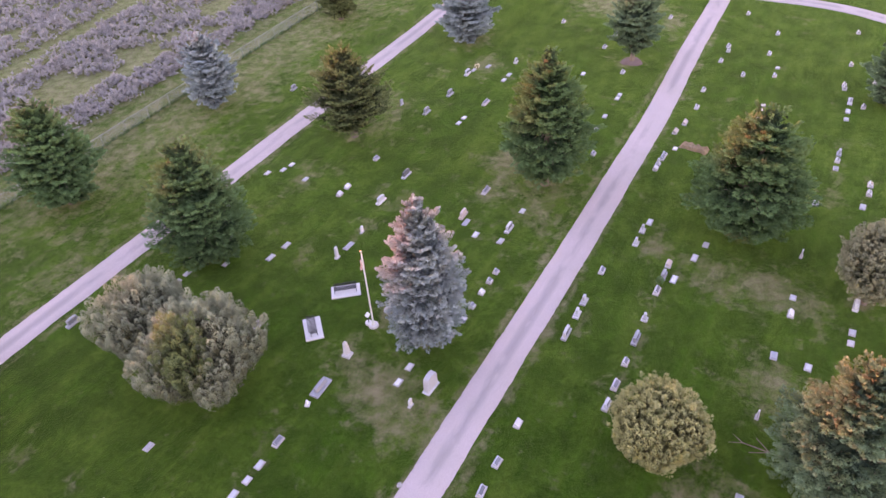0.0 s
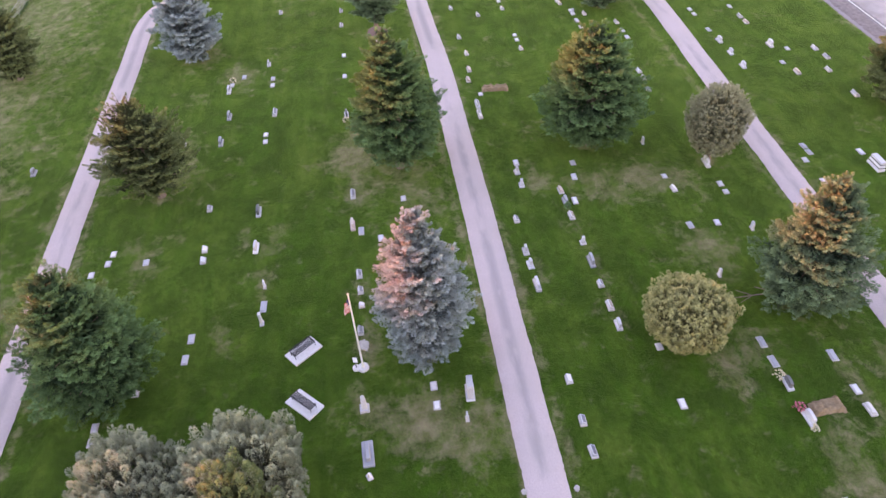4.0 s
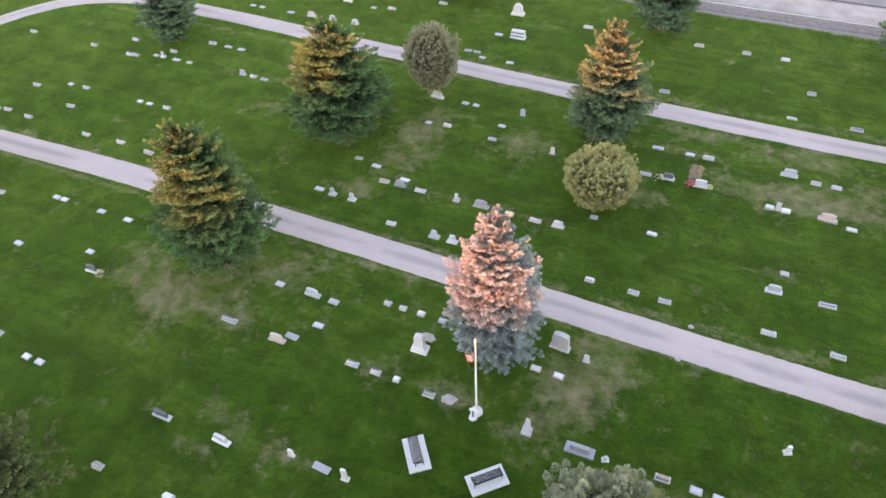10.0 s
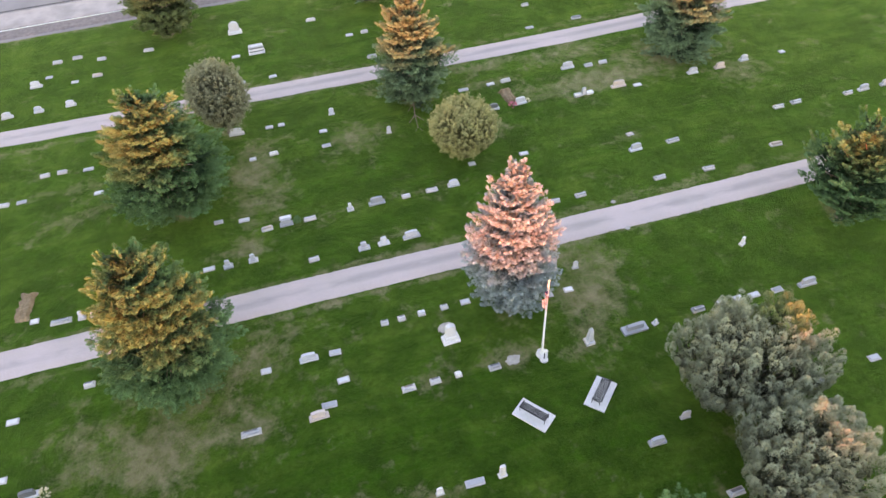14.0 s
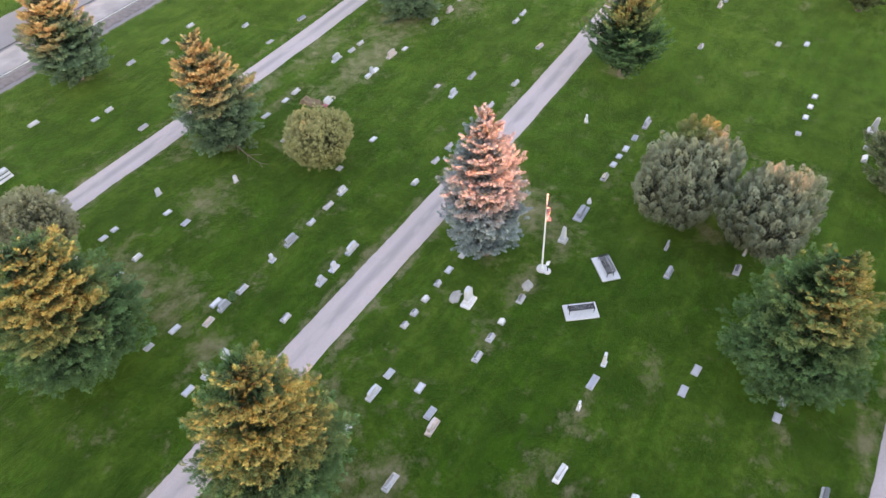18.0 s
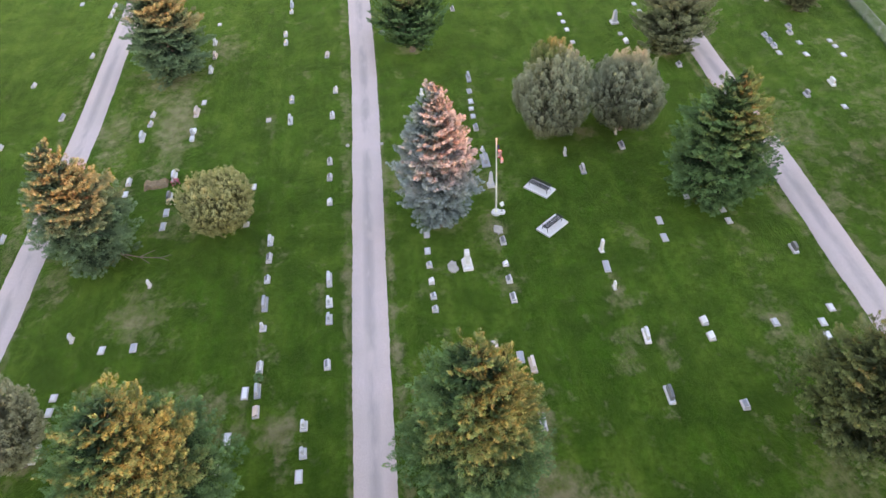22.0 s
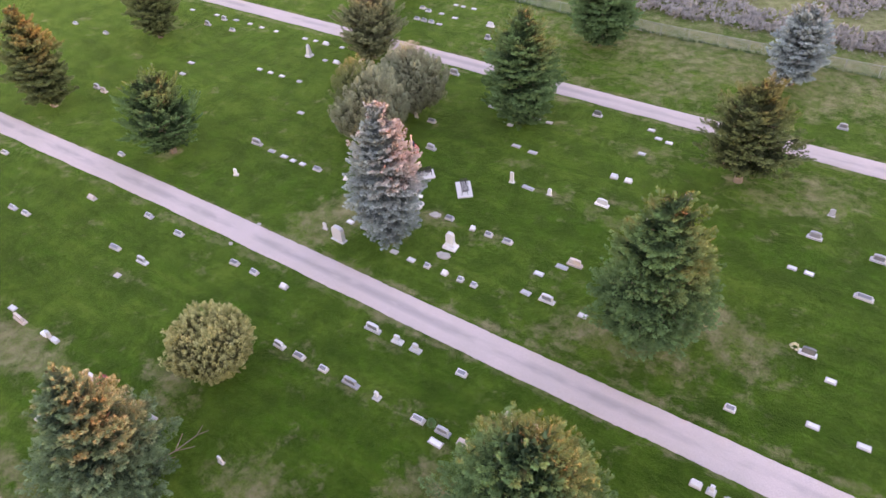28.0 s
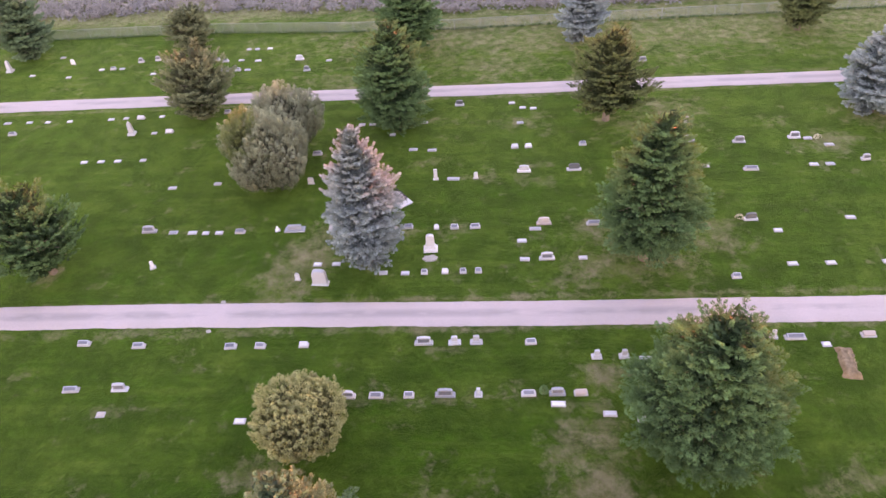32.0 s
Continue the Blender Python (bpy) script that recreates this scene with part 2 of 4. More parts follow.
def tube(bm, a, b, ra, rb=None, sides=8):
    """A tapered rod from a to b."""
    a, b = Vector(a), Vector(b)
    rb = ra if rb is None else rb
    way = (b - a).normalized()
    u = way.orthogonal().normalized()
    v = way.cross(u)
    rings = []
    for p, r in ((a, ra), (b, rb)):
        rings.append([bm.verts.new(p + (u * math.cos(k * math.tau / sides) + v * math.sin(k * math.tau / sides)) * r) for k in range(sides)])
    bm.faces.new(rings[0][::-1])
    bm.faces.new(rings[1])
    for k in range(sides):
        bm.faces.new((rings[0][k], rings[0][(k + 1) % sides], rings[1][(k + 1) % sides], rings[1][k]))
    return bm


def outline(bm, points, y0, y1):
    """A slab with a given outline in x and z, from y0 to y1."""
    front = [bm.verts.new((x, y0, z)) for x, z in points]
    back = [bm.verts.new((x, y1, z)) for x, z in points]
    bm.faces.new(front)
    bm.faces.new(back[::-1])
    for k in range(len(points)):
        j = (k + 1) % len(points)
        bm.faces.new((front[j], front[k], back[k], back[j]))
    bmesh.ops.recalc_face_normals(bm, faces=bm.faces)
    return bm


# ---- ground ----
# dry patches: x, y, half length, half breadth, strength
PATCHES = [
    (22.5, -0.5, 3.2, 2.2, 0.9), (20.5, -4.0, 4.2, 3.6, 0.5), (18.5, -2.2, 2.0, 1.6, 0.5), (-4.6, -3.4, 2.6, 2.6, 0.8),
    (-2.6, 0.2, 1.6, 1.0, 0.5), (14.6, -23.0, 2.4, 3.4, 0.75), (6.4, -24.8, 2.2, 1.8, 0.75), (-16.0, -25.4, 7.0, 1.7, 0.85),
    (-15.5, -30.5, 4.0, 2.0, 0.6), (-24.0, -27.0, 4.4, 3.6, 0.7),
]
PATCHES += [
    (13.0, 6.6, 2.0, 0.8, 0.35), (-14.3, -17.4, 1.6, 0.8, 0.5), (-7.0, -31.2, 4.5, 1.4, 0.6), (38.9, 10.4, 2.6, 1.8, 0.7),
    (60.0, 1.5, 4.5, 6.0, 0.9), (26.3, 16.5, 3.6, 2.6, 0.6), (57.0, -5.6, 4.0, 1.6, 0.7), (23.0, 13.6, 3.2, 1.8, 0.5),
    (14.6, -19.2, 2.4, 2.4, 0.6), (-5.5, -6.6, 2.6, 1.6, 0.6),
]
PATCHES += [
    (26.0, -1.6, 2.4, 3.0, 0.5), (45.3, -4.0, 1.6, 1.4, 0.8), (44.2, 14.4, 3.2, 2.4, 0.6), (-5.6, 25.6, 5.0, 1.8, 0.5),
    (10.0, 27.5, 8.0, 3.0, 0.5), (24.0, 31.0, 6.0, 3.0, 0.6), (-3.4, -23.6, 2.4, 1.8, 0.4), (1.2, -31.0, 3.0, 1.6, 0.5),
    (9.6, 24.4, 1.8, 1.0, 0.7), (1.6, -0.2, 1.2, 0.9, 0.7),
]

PATCHES += [
    (12.8, 5.7, 1.8, 0.6, 0.60), (13.2, 8.2, 1.4, 0.6, 0.50), (3.7, 8.8, 2.6, 0.8, 0.4), (2.4, 20.2, 1.5, 0.8, 0.9), (17.4, -0.4, 2.0, 1.6, 0.65),
    (12.6, 15.4, 2.6, 1.2, 0.6), (9.1, 6.7, 1.4, 0.7, 0.5), (5.7, -24.6, 2.6, 1.6, 0.6), (13.3, -20.2, 1.4, 1.4, 0.6), (16.3, -15.0, 2.6, 0.8, 0.55),
    (16.6, -4.9, 2.4, 1.8, 0.6), (14.5, -6.6, 3.0, 0.8, 0.5), (28.0, -22.4, 3.4, 1.4, 0.5), (-19.5, -25.2, 2.4, 1.2, 0.8), (2.1, -0.4, 1.4, 1.0, 0.6),
]
PATCHES += [
    (19.0, -0.7, 2.2, 1.0, 0.6), (-3.5, -0.8, 1.6, 1.6, 0.6), (-6.0, -5.3, 2.4, 1.6, 0.65), (-4.1, -21.9, 2.6, 1.2, 0.6), (38.5, 9.6, 2.6, 1.6, 0.7),
    (26.5, 14.2, 3.4, 1.4, 0.6), (6.5, -16.6, 7.5, 0.5, 0.40), (5.0, -5.6, 4.5, 0.5, 0.35), (6.4, -12.5, 3.0, 0.5, 0.40), (7.0, -0.1, 3.0, 0.6, 0.35),
    (-14.0, 0.2, 4.0, 0.6, 0.40), (-6.0, -28.4, 4.5, 0.7, 0.45), (4.0, 16.4, 4.0, 0.7, 0.40), (-3.0, 24.8, 14.0, 0.9, 0.35), (30.0, -25.8, 5.0, 0.7, 0.40),
]
TRUNKS = [(0.5, -4.0), (20.3, -4.3), (20.1, -20.2), (0.3, -28.2), (-24.0, -26.6), (20.4, 15.2), (0.8, 15.4), (-23.8, -4.2), (-18.7, 19.0), (-8.4, 8.4), (15.9, -28.9), (45.3, -4.2), (44.1, 15.0),
          (20.2, 32.6), (1.2, 32.2), (43.8, 33.0), (45.2, -29.0), (-0.3, -47.4), (20.2, -47.7), (-22.0, -47.6), (61.2, 14.8)]
PATCHES += [(-43.2, -12.9, 1.6, 1.0, 0.9), (-48.0, -23.4, 4.0, 2.0, 0.7), (-28.0, -22.6, 3.4, 2.0, 0.6)]
PATCHES += [(x, y, 1.0, 1.0, 0.75) for x, y in TRUNKS]           # litter round the trunks


def spaced(reach, fine, step):
    """Even steps in the middle, growing steps out to the horizon."""
    near = list(np.arange(-reach, reach + 0.01, fine))
    out, d = [], fine
    while reach + sum(out) < 2400:
        d *= step
        out.append(d)
    far = list(reach + np.cumsum(out))
    return np.array([-v for v in far[::-1]] + near + far)


def dryness(x, y):
    d = np.zeros_like(x)
    for px, py, a, b, s in PATCHES:
        d = np.maximum(d, s * np.exp(-(((x - px) / a) ** 2 + ((y - py) / b) ** 2)))
    d = np.maximum(d, np.clip((y - 23.5) / 10, 0, 1) * np.clip(0.20 + (x + 15) / 55, 0.12, 0.56))                     # thin grass towards the fence
    d = np.maximum(d, np.clip((y - 40.5) / 5, 0, 1) * (0.98 + 0.28 * np.sin(x * 0.11 + 2 * np.sin(y * 0.09)) * np.sin(y * 0.17 + x * 0.03)))                      # bare ground beyond the fence
    d = np.maximum(d, 0.85 * np.exp(-((y + 52.35 + 0.0059 * x) / 0.45) ** 2))                      # worn rim of the highway
    for cy in (-9.4, -33.8, 22.0):
        d = np.maximum(d, 0.50 * np.exp(-((np.abs(y - cy) - 1.36) / 0.40) ** 2) * (x < 60))
    return d


def ridge(x, y):
    """The land rises to a long ridge in the direction of the low sun."""
    s = x * math.cos(SUN_AZ) + y * math.sin(SUN_AZ)
    k = np.clip((s - 128) / 37, 0, 1)
    return RIDGE_HEIGHT * k * k * (3 - 2 * k)


RIDGE_HEIGHT = 6.6 + 165 * math.tan(SUN_EL)
gx, gy = spaced(76, 0.5, 1.3), spaced(62, 0.5, 1.3)
X, Y = [a.ravel() for a in np.meshgrid(gx, gy, indexing="ij")]
Z = ridge(X, Y) + 0.018 * np.sin(X * 0.9 + np.sin(Y * 0.7)) * np.sin(Y * 1.1 + 0.5 * np.sin(X * 0.6)) - 0.03
k = np.arange(len(gx) * len(gy)).reshape(len(gx), len(gy))
quads = np.stack([k[:-1, :-1], k[1:, :-1], k[1:, 1:], k[:-1, 1:]], -1).reshape(-1, 4)
ground = new("ground", array_mesh("ground", np.stack([X, Y, Z], 1), quads, LAWN, dry=dryness(X, Y)))
tagged(ground, "mown green lawn with dry straw-coloured patches", "lawn", kind="structure")


def strip(name, points, width, material, label, category, lift=0.03, rag=0.018, seed=1):
    """A road along a line of points, slightly crowned, with ragged edges."""
    rng = np.random.default_rng(seed)
    P = [Vector(p).to_3d() for p in points]
    line = []
    for i in range(len(P) - 1):
        a, b, c, d = P[max(i - 1, 0)], P[i], P[i + 1], P[min(i + 2, len(P) - 1)]
        n = max(2, int((c - b).length / 0.26))
        for j in range(n):
            t = j / n
            line.append(0.5 * (2 * b + (c - a) * t + (2 * a - 5 * b + 4 * c - d) * t * t + (3 * b - a - 3 * c + d) * t ** 3))
    line.append(P[-1])
    rim = 1 - 0.29 / width
    rows = [-1.0, -rim, -0.42, -0.2, 0.0, 0.2, 0.42, rim, 1.0]
    verts, worn = [], []
    wob = rng.normal(0, 1, len(line)), rng.normal(0, 1, len(line))
    for i, p in enumerate(line):
        way = (line[min(i + 1, len(line) - 1)] - line[max(i - 1, 0)]).normalized()
        side = Vector((way.y, -way.x, 0))
        for r in rows:
            edge = abs(r) == 1.0
            w = width / 2 * r + (rag * (wob[0] if r < 0 else wob[1])[i] * (1 if edge else 0.4 if abs(r) >= rim else 0))
            q = p + side * w
            verts.append((q.x, q.y, -0.035 if edge else lift + 0.03 * (1 - r * r)))
            worn.append(max(0.0, 1 - max(0.0, abs(r) - 0.12) / 0.28))
    m = len(rows)
    quads = [(i * m + j, i * m + j + 1, (i + 1) * m + j + 1, (i + 1) * m + j) for i in range(len(line) - 1) for j in range(m - 1)]
    ob = new(name, array_mesh(name, verts, quads, material, worn=worn))
    return tagged(ob, label, category, kind="structure")


strip("road_1", [(-120, -8.9), (-44, -9.1), (-23, -9.0), (-10, -9.12), (12, -9.55), (25, -9.65), (36, -9.72), (50, -9.3), (66.5, -9.2)], 2.34, GRAVEL,
      "pale gravel lane with a darker worn middle", "gravel lane", seed=2)
strip("road_2", [(-120, -33.2), (-40, -33.4), (-14, -33.2), (10, -33.8), (30, -34.6), (45, -35.2), (56, -34.8), (63, -31.5), (67.5, -24), (68.4, -15), (67.4, -5),
                 (65.8, 2), (63.2, 12.5), (59.5, 19.5), (54, 21.8), (42, 21.9), (18, 22.0), (8, 22.0), (-15, 22.2), (-45, 22.3), (-120, 22.2)], 2.3, GRAVEL,
      "pale gravel lane that loops round the lawns", "gravel lane", lift=0.022, seed=5)
strip("highway", [(-170, -57.6), (170, -59.6)], 13.0, ASPHALT, "grey weathered asphalt highway", "highway", lift=0.02, rag=0.05, seed=9)
strip("road_3", [(-170, -55.7), (170, -57.7)], 3.9, SHOULDER, "pale dusty lane along the edge of the highway", "road lane", lift=0.06, rag=0.12, seed=8)
strip("seam", [(-170, -57.95), (170, -59.95)], 0.34, TAR, "dark tarred seam between lane and asphalt", "road seam", lift=0.07, rag=0.03, seed=6)
strip("shoulder", [(-170, -52.4), (170, -54.4)], 1.9, SOILED, "brown-grey dusty shoulder of the highway", "road shoulder", lift=0.055, rag=0.10, seed=7)
strip("edge_line", [(-170, -53.5), (170, -55.5)], 0.15, WHITE_PAINT, "white painted edge line", "road marking", lift=0.075, rag=0.0, seed=3)
strip("asphalt_patch", [(7.2, -55.35), (10.5, -55.9), (14.0, -56.5), (17.5, -57.1)], 1.9, ASPHALT, "darker asphalt patch on the pale lane", "road patch", lift=0.09, rag=0.12, seed=4)

# ---- trees ----


def unit(v):
    return v / np.maximum(np.linalg.norm(v, axis=-1, keepdims=True), 1e-6)


def sprays(rng, place, axis, length, breadth, count, blade, fresh, sheet=None):
    """Leafy fingers: each is a drop-shaped spray of small pointed blades that overlap like shingles along its axis.
    sheet: the upward normal of the bough that a finger belongs to, across which it is pressed flat."""
    m = len(place)
    axis = unit(axis)
    thin = 1.0 if sheet is None else 0.5
    sheet = rng.normal(size=(m, 3)) if sheet is None else sheet
    size = (rng.uniform(0.55, 1.35, m) if thin == 1.0 else rng.uniform(0.75, 1.2, m)) * length
    wide = size / np.mean(length) * breadth
    place, axis, size, wide, fresh, sheet = [np.repeat(a, count, 0) for a in (place, axis, size, wide, fresh, sheet)]
    n = len(place)
    u = unit(np.cross(sheet, axis))
    v = np.cross(axis, u)
    turn = rng.uniform(0, math.tau, (n, 1))
    ring = u * np.cos(turn) + v * np.sin(turn) * thin
    side = unit(ring)
    s = np.sqrt(rng.uniform(0.0, 1.0, n)) * 1.05 - 0.05
    round_ = np.sqrt(np.clip(1 - (1.7 * (s - 0.42)) ** 2, 0.03, 1)) * wide * rng.uniform(0.75, 1.05, n)
    root = place + axis * (s * size)[:, None] + ring * round_[:, None]
    d = unit(axis * rng.uniform(0.55, 1.1, (n, 1)) + side * rng.uniform(0.25, 0.85, (n, 1)) + rng.normal(0, 0.16, (n, 3)))
    across = unit(np.cross(d, side) + rng.normal(0, 0.16, (n, 3))) * (blade[1] * rng.uniform(0.7, 1.3, n))[:, None]
    far = root + d * (blade[0] * rng.uniform(0.65, 1.2, n))[:, None]
    verts = np.stack([root - across, root + across, far], 1).reshape(-1, 3)
    # darker towards the finger's root: older growth and painted-in shade
    growth_shade = np.clip(0.42 + 0.62 * s, 0.2, 1) * fresh
    tip = np.stack([growth_shade * 0.80, growth_shade * 0.80, growth_shade], 1).reshape(-1)
    return verts, tip


def tufts(rng, place, way, length, breadth, count, spread, bright=None):
    """Small leaf-shaped twigs that fan out round each way: corners, and a tone for each corner, darker at the roots."""
    bright = np.ones(len(place)) if bright is None else bright
    place, way, bright = np.repeat(place, count, 0), np.repeat(unit(way), count, 0), np.repeat(bright, count)
    n = len(place)
    other = unit(np.cross(way, rng.normal(size=(n, 3))))
    tilt = rng.uniform(0.1, spread, (n, 1))
    d = way * np.cos(tilt) + other * np.sin(tilt)
    l = length * rng.uniform(0.65, 1.15, (n, 1))
    side = unit(np.cross(d, rng.normal(size=(n, 3)))) * breadth * rng.uniform(0.7, 1.3, (n, 1))
    root = place + way * (length * rng.uniform(-0.30, 0.30, (n, 1)))
    verts = np.stack([root - side, root + side, root + d * l], 1).reshape(-1, 3)
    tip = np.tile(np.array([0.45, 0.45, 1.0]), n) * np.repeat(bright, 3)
    return verts, tip


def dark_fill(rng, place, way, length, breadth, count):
    """Broad old twigs inside a crown, coloured near-black for the shade in there."""
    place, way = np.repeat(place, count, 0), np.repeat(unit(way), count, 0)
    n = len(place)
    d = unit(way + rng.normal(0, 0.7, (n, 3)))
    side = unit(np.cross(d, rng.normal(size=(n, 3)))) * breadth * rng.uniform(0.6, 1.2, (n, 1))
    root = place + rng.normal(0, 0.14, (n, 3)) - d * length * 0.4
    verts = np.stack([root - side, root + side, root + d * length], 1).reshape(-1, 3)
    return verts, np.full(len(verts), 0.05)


def conifer_points(rng, h, r, low, fullness, rise, spacing, ragged, bulge, wide, curl):
    """The fingers of a conifer's boughs: where they start, where they point, the normal of their bough, their length
    and tone (darker towards the trunk, as growth and as shade); and the limbs.
    """
    place, way, sheet, size, fresh, limbs = [], [], [], [], [], []
    z, turn = low, rng.uniform(0, 6)
    seed = rng.uniform(0, 50)
    up = np.array([0.0, 0.0, 1.0])
    while z < h - 0.3:
        s = (z - low) / (h - low)
        reach = r * (1 - s) ** fullness * min(1.0, 0.52 + s / bulge * 0.48) + 0.12
        n = max(5, int(reach * math.tau / wide))
        for k in range(n):
            a = turn + (k + rng.uniform(-0.3, 0.3)) * math.tau / n
            lobe = 1 + ragged * (noise.noise((math.cos(a) * 1.7 + seed, math.sin(a) * 1.7, z * 0.55)) * 1.6 + rng.normal(0, 0.75))
            l = max(0.25, reach * min(max(lobe, 0.62), 1.25))
            slope = math.tan(math.radians(rise[0] + (rise[1] - rise[0]) * s + rng.normal(0, 6)))
            out, cross = np.array([math.cos(a), math.sin(a), 0.0]), np.array([-math.sin(a), math.cos(a), 0.0])
            root = np.array([0, 0, z + rng.uniform(-0.70, 0.70) * spacing - slope * l * 0.35])
            limbs.append((root, root + out * l * 0.55 + up * l * 0.55 * slope, 0.018 + 0.012 * l))
            finger = min(0.80, 0.30 + 0.18 * l) * wide / 1.15
            first = max(0.10, 1 - 1.55 / l)
            vigour = rng.uniform(0.58, 1.0)
            count = 11 if l > 1.2 else 7
            for j in range(count):
                f = j / (count - 1)
                u = first + (0.98 - first) * f - finger * 0.45 / l * f
                along = unit(out + up * (slope + curl * (2 * u - 0.55)))
                tilt = math.radians(62 - 34 * f + rng.normal(0, 6)) * (1 if j % 2 else -1)
                if j == count - 1:
                    tilt *= 0.1
                if rng.random() < 0.06:
                    continue
                place.append(root + out * l * u + up * l * (slope * u + curl * (u * u - 0.55 * u)) + rng.normal(0, 0.035, 3))
                way.append(along * math.cos(tilt) + cross * math.sin(tilt) + up * 0.10 + rng.normal(0, 0.08, 3))
                sheet.append(unit(np.cross(along, cross) + rng.normal(0, 0.10, 3)))
                size.append(finger * (1.15 - 0.42 * f))
                # lighter towards the bough's end: fresh growth, and shade painted further in
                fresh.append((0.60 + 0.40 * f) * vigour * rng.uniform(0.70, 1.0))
        turn += rng.uniform(0.6, 2.4)
        z += spacing * rng.uniform(0.85, 1.1)
    for k in range(7):
        place.append(np.array([0, 0, h - 0.35 - 0.17 * k]))
        way.append(np.array([rng.normal(0, 0.1 + 0.05 * k), rng.normal(0, 0.1 + 0.05 * k), 1.0]))
        sheet.append(unit(rng.normal(size=3)))
        size.append(0.36)
        fresh.append(1.0)
    return np.array(place), np.array(way), np.array(sheet), np.array(size), np.array(fresh), limbs


def lobed_points(rng, lobes, gap, up, foot=0.1, draw=0.34):
    """Where the sprays of a rounded crown of several lobes sit and point."""
    place, way, fresh = [], [], []
    for i, (cx, cy, cz, rx, ry, rz) in enumerate(lobes):
        n = int(4 * math.pi * ((rx * ry + rx * rz + ry * rz) / 3) / (gap * gap))
        j = np.arange(n) + 0.5
        polar, turn = np.arccos(1 - 2 * j / n), j * math.pi * (1 + 5 ** 0.5)
        u = np.stack([np.cos(turn) * np.sin(polar), np.sin(turn) * np.sin(polar), np.cos(polar)], 1)
        u = unit(u + rng.normal(0, 0.13, u.shape) * gap / max(rx, rz) * 2.2)
        c, rad = np.array([cx, cy, cz]), np.array([rx, ry, rz])
        for d in u:
            big = noise.noise(Vector(d * 2.4) + Vector((i * 7.1, cx, cy))) * 0.22
            small = noise.noise(Vector(d * 5.5) + Vector((i * 3.3, cy, cx))) * 0.20
            p = c + d * rad * (1 + big + small) * rng.uniform(0.93, 1.02) - np.array([0, 0, 0.12])
            if p[2] < foot:
                continue
            p[:2] -= p[:2] * draw * max(0.0, 1 - (p[2] - foot) / 2.8)
            if any(m != i and np.linalg.norm((p - np.array(o[:3])) / np.array(o[3:])) < 0.80 for m, o in enumerate(lobes)):
                continue
            place.append(p)
            way.append(unit(d / rad) * (1 - up) + np.array([0, 0, up]) + rng.normal(0, 0.10, 3))
            # paler on bumps, darker in hollows: growth and shade put into the tone
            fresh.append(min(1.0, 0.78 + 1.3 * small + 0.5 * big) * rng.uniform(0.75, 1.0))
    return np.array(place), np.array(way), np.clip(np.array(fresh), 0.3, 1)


def grow_trunk(h, girth, lean=0.0):
    bm = bmesh.new()
    steps = 7
    for i in range(steps):
        a, b = i / steps, (i + 1) / steps
        ra, rb = girth * (1 - a) ** 0.8 + 0.02, girth * (1 - b) ** 0.8 + 0.015
        if i == 0:
            ra *= 1.35
        tube(bm, (lean * a, 0.04 * math.sin(a * 9), h * a - (0.08 if i == 0 else 0)), (lean * b, 0.04 * math.sin(b * 9), h * b), ra, rb, 9)
    return bm


def crown(tree, verts, material, tip):
    """The foliage of a tree."""
    me = array_mesh("crown", verts, np.arange(len(verts)).reshape(-1, 3), material, tip=tip)
    return child("crown", me, tree)


def conifer(x, y, h, r, kind, label, low=0.5, fullness=0.75, rise=(-8, 45), spacing=0.66, ragged=0.13, bulge=0.28, wide=1.10, curl=0.14, breadth=0.165, blades=52, blade=(0.12, 0.029), seed=1, girth=0.24, spin=0.0):
    rng = np.random.default_rng(seed)
    place, way, sheet, size, fresh, limbs = conifer_points(rng, h, r, low, fullness, rise, spacing, ragged, bulge, wide, curl)
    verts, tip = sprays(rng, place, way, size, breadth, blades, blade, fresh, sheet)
    # near-black twigs inside, their colour painted as the crown's own shade
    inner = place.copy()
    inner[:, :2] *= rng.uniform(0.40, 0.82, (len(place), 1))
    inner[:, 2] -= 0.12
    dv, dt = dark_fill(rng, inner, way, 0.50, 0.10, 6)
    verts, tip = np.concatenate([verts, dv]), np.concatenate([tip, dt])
    tree = thing("spruce_tree", pose(x, y, -0.02, 0, 0, spin), label, "tree")
    bm = grow_trunk(h * 0.97, girth)
    for a, b, t in limbs[:: max(1, len(limbs) // 160)]:
        tube(bm, a, b, t, t * 0.4, 4)
    part("trunk", bm, BARK, tree)
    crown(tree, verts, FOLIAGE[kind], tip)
    return tree


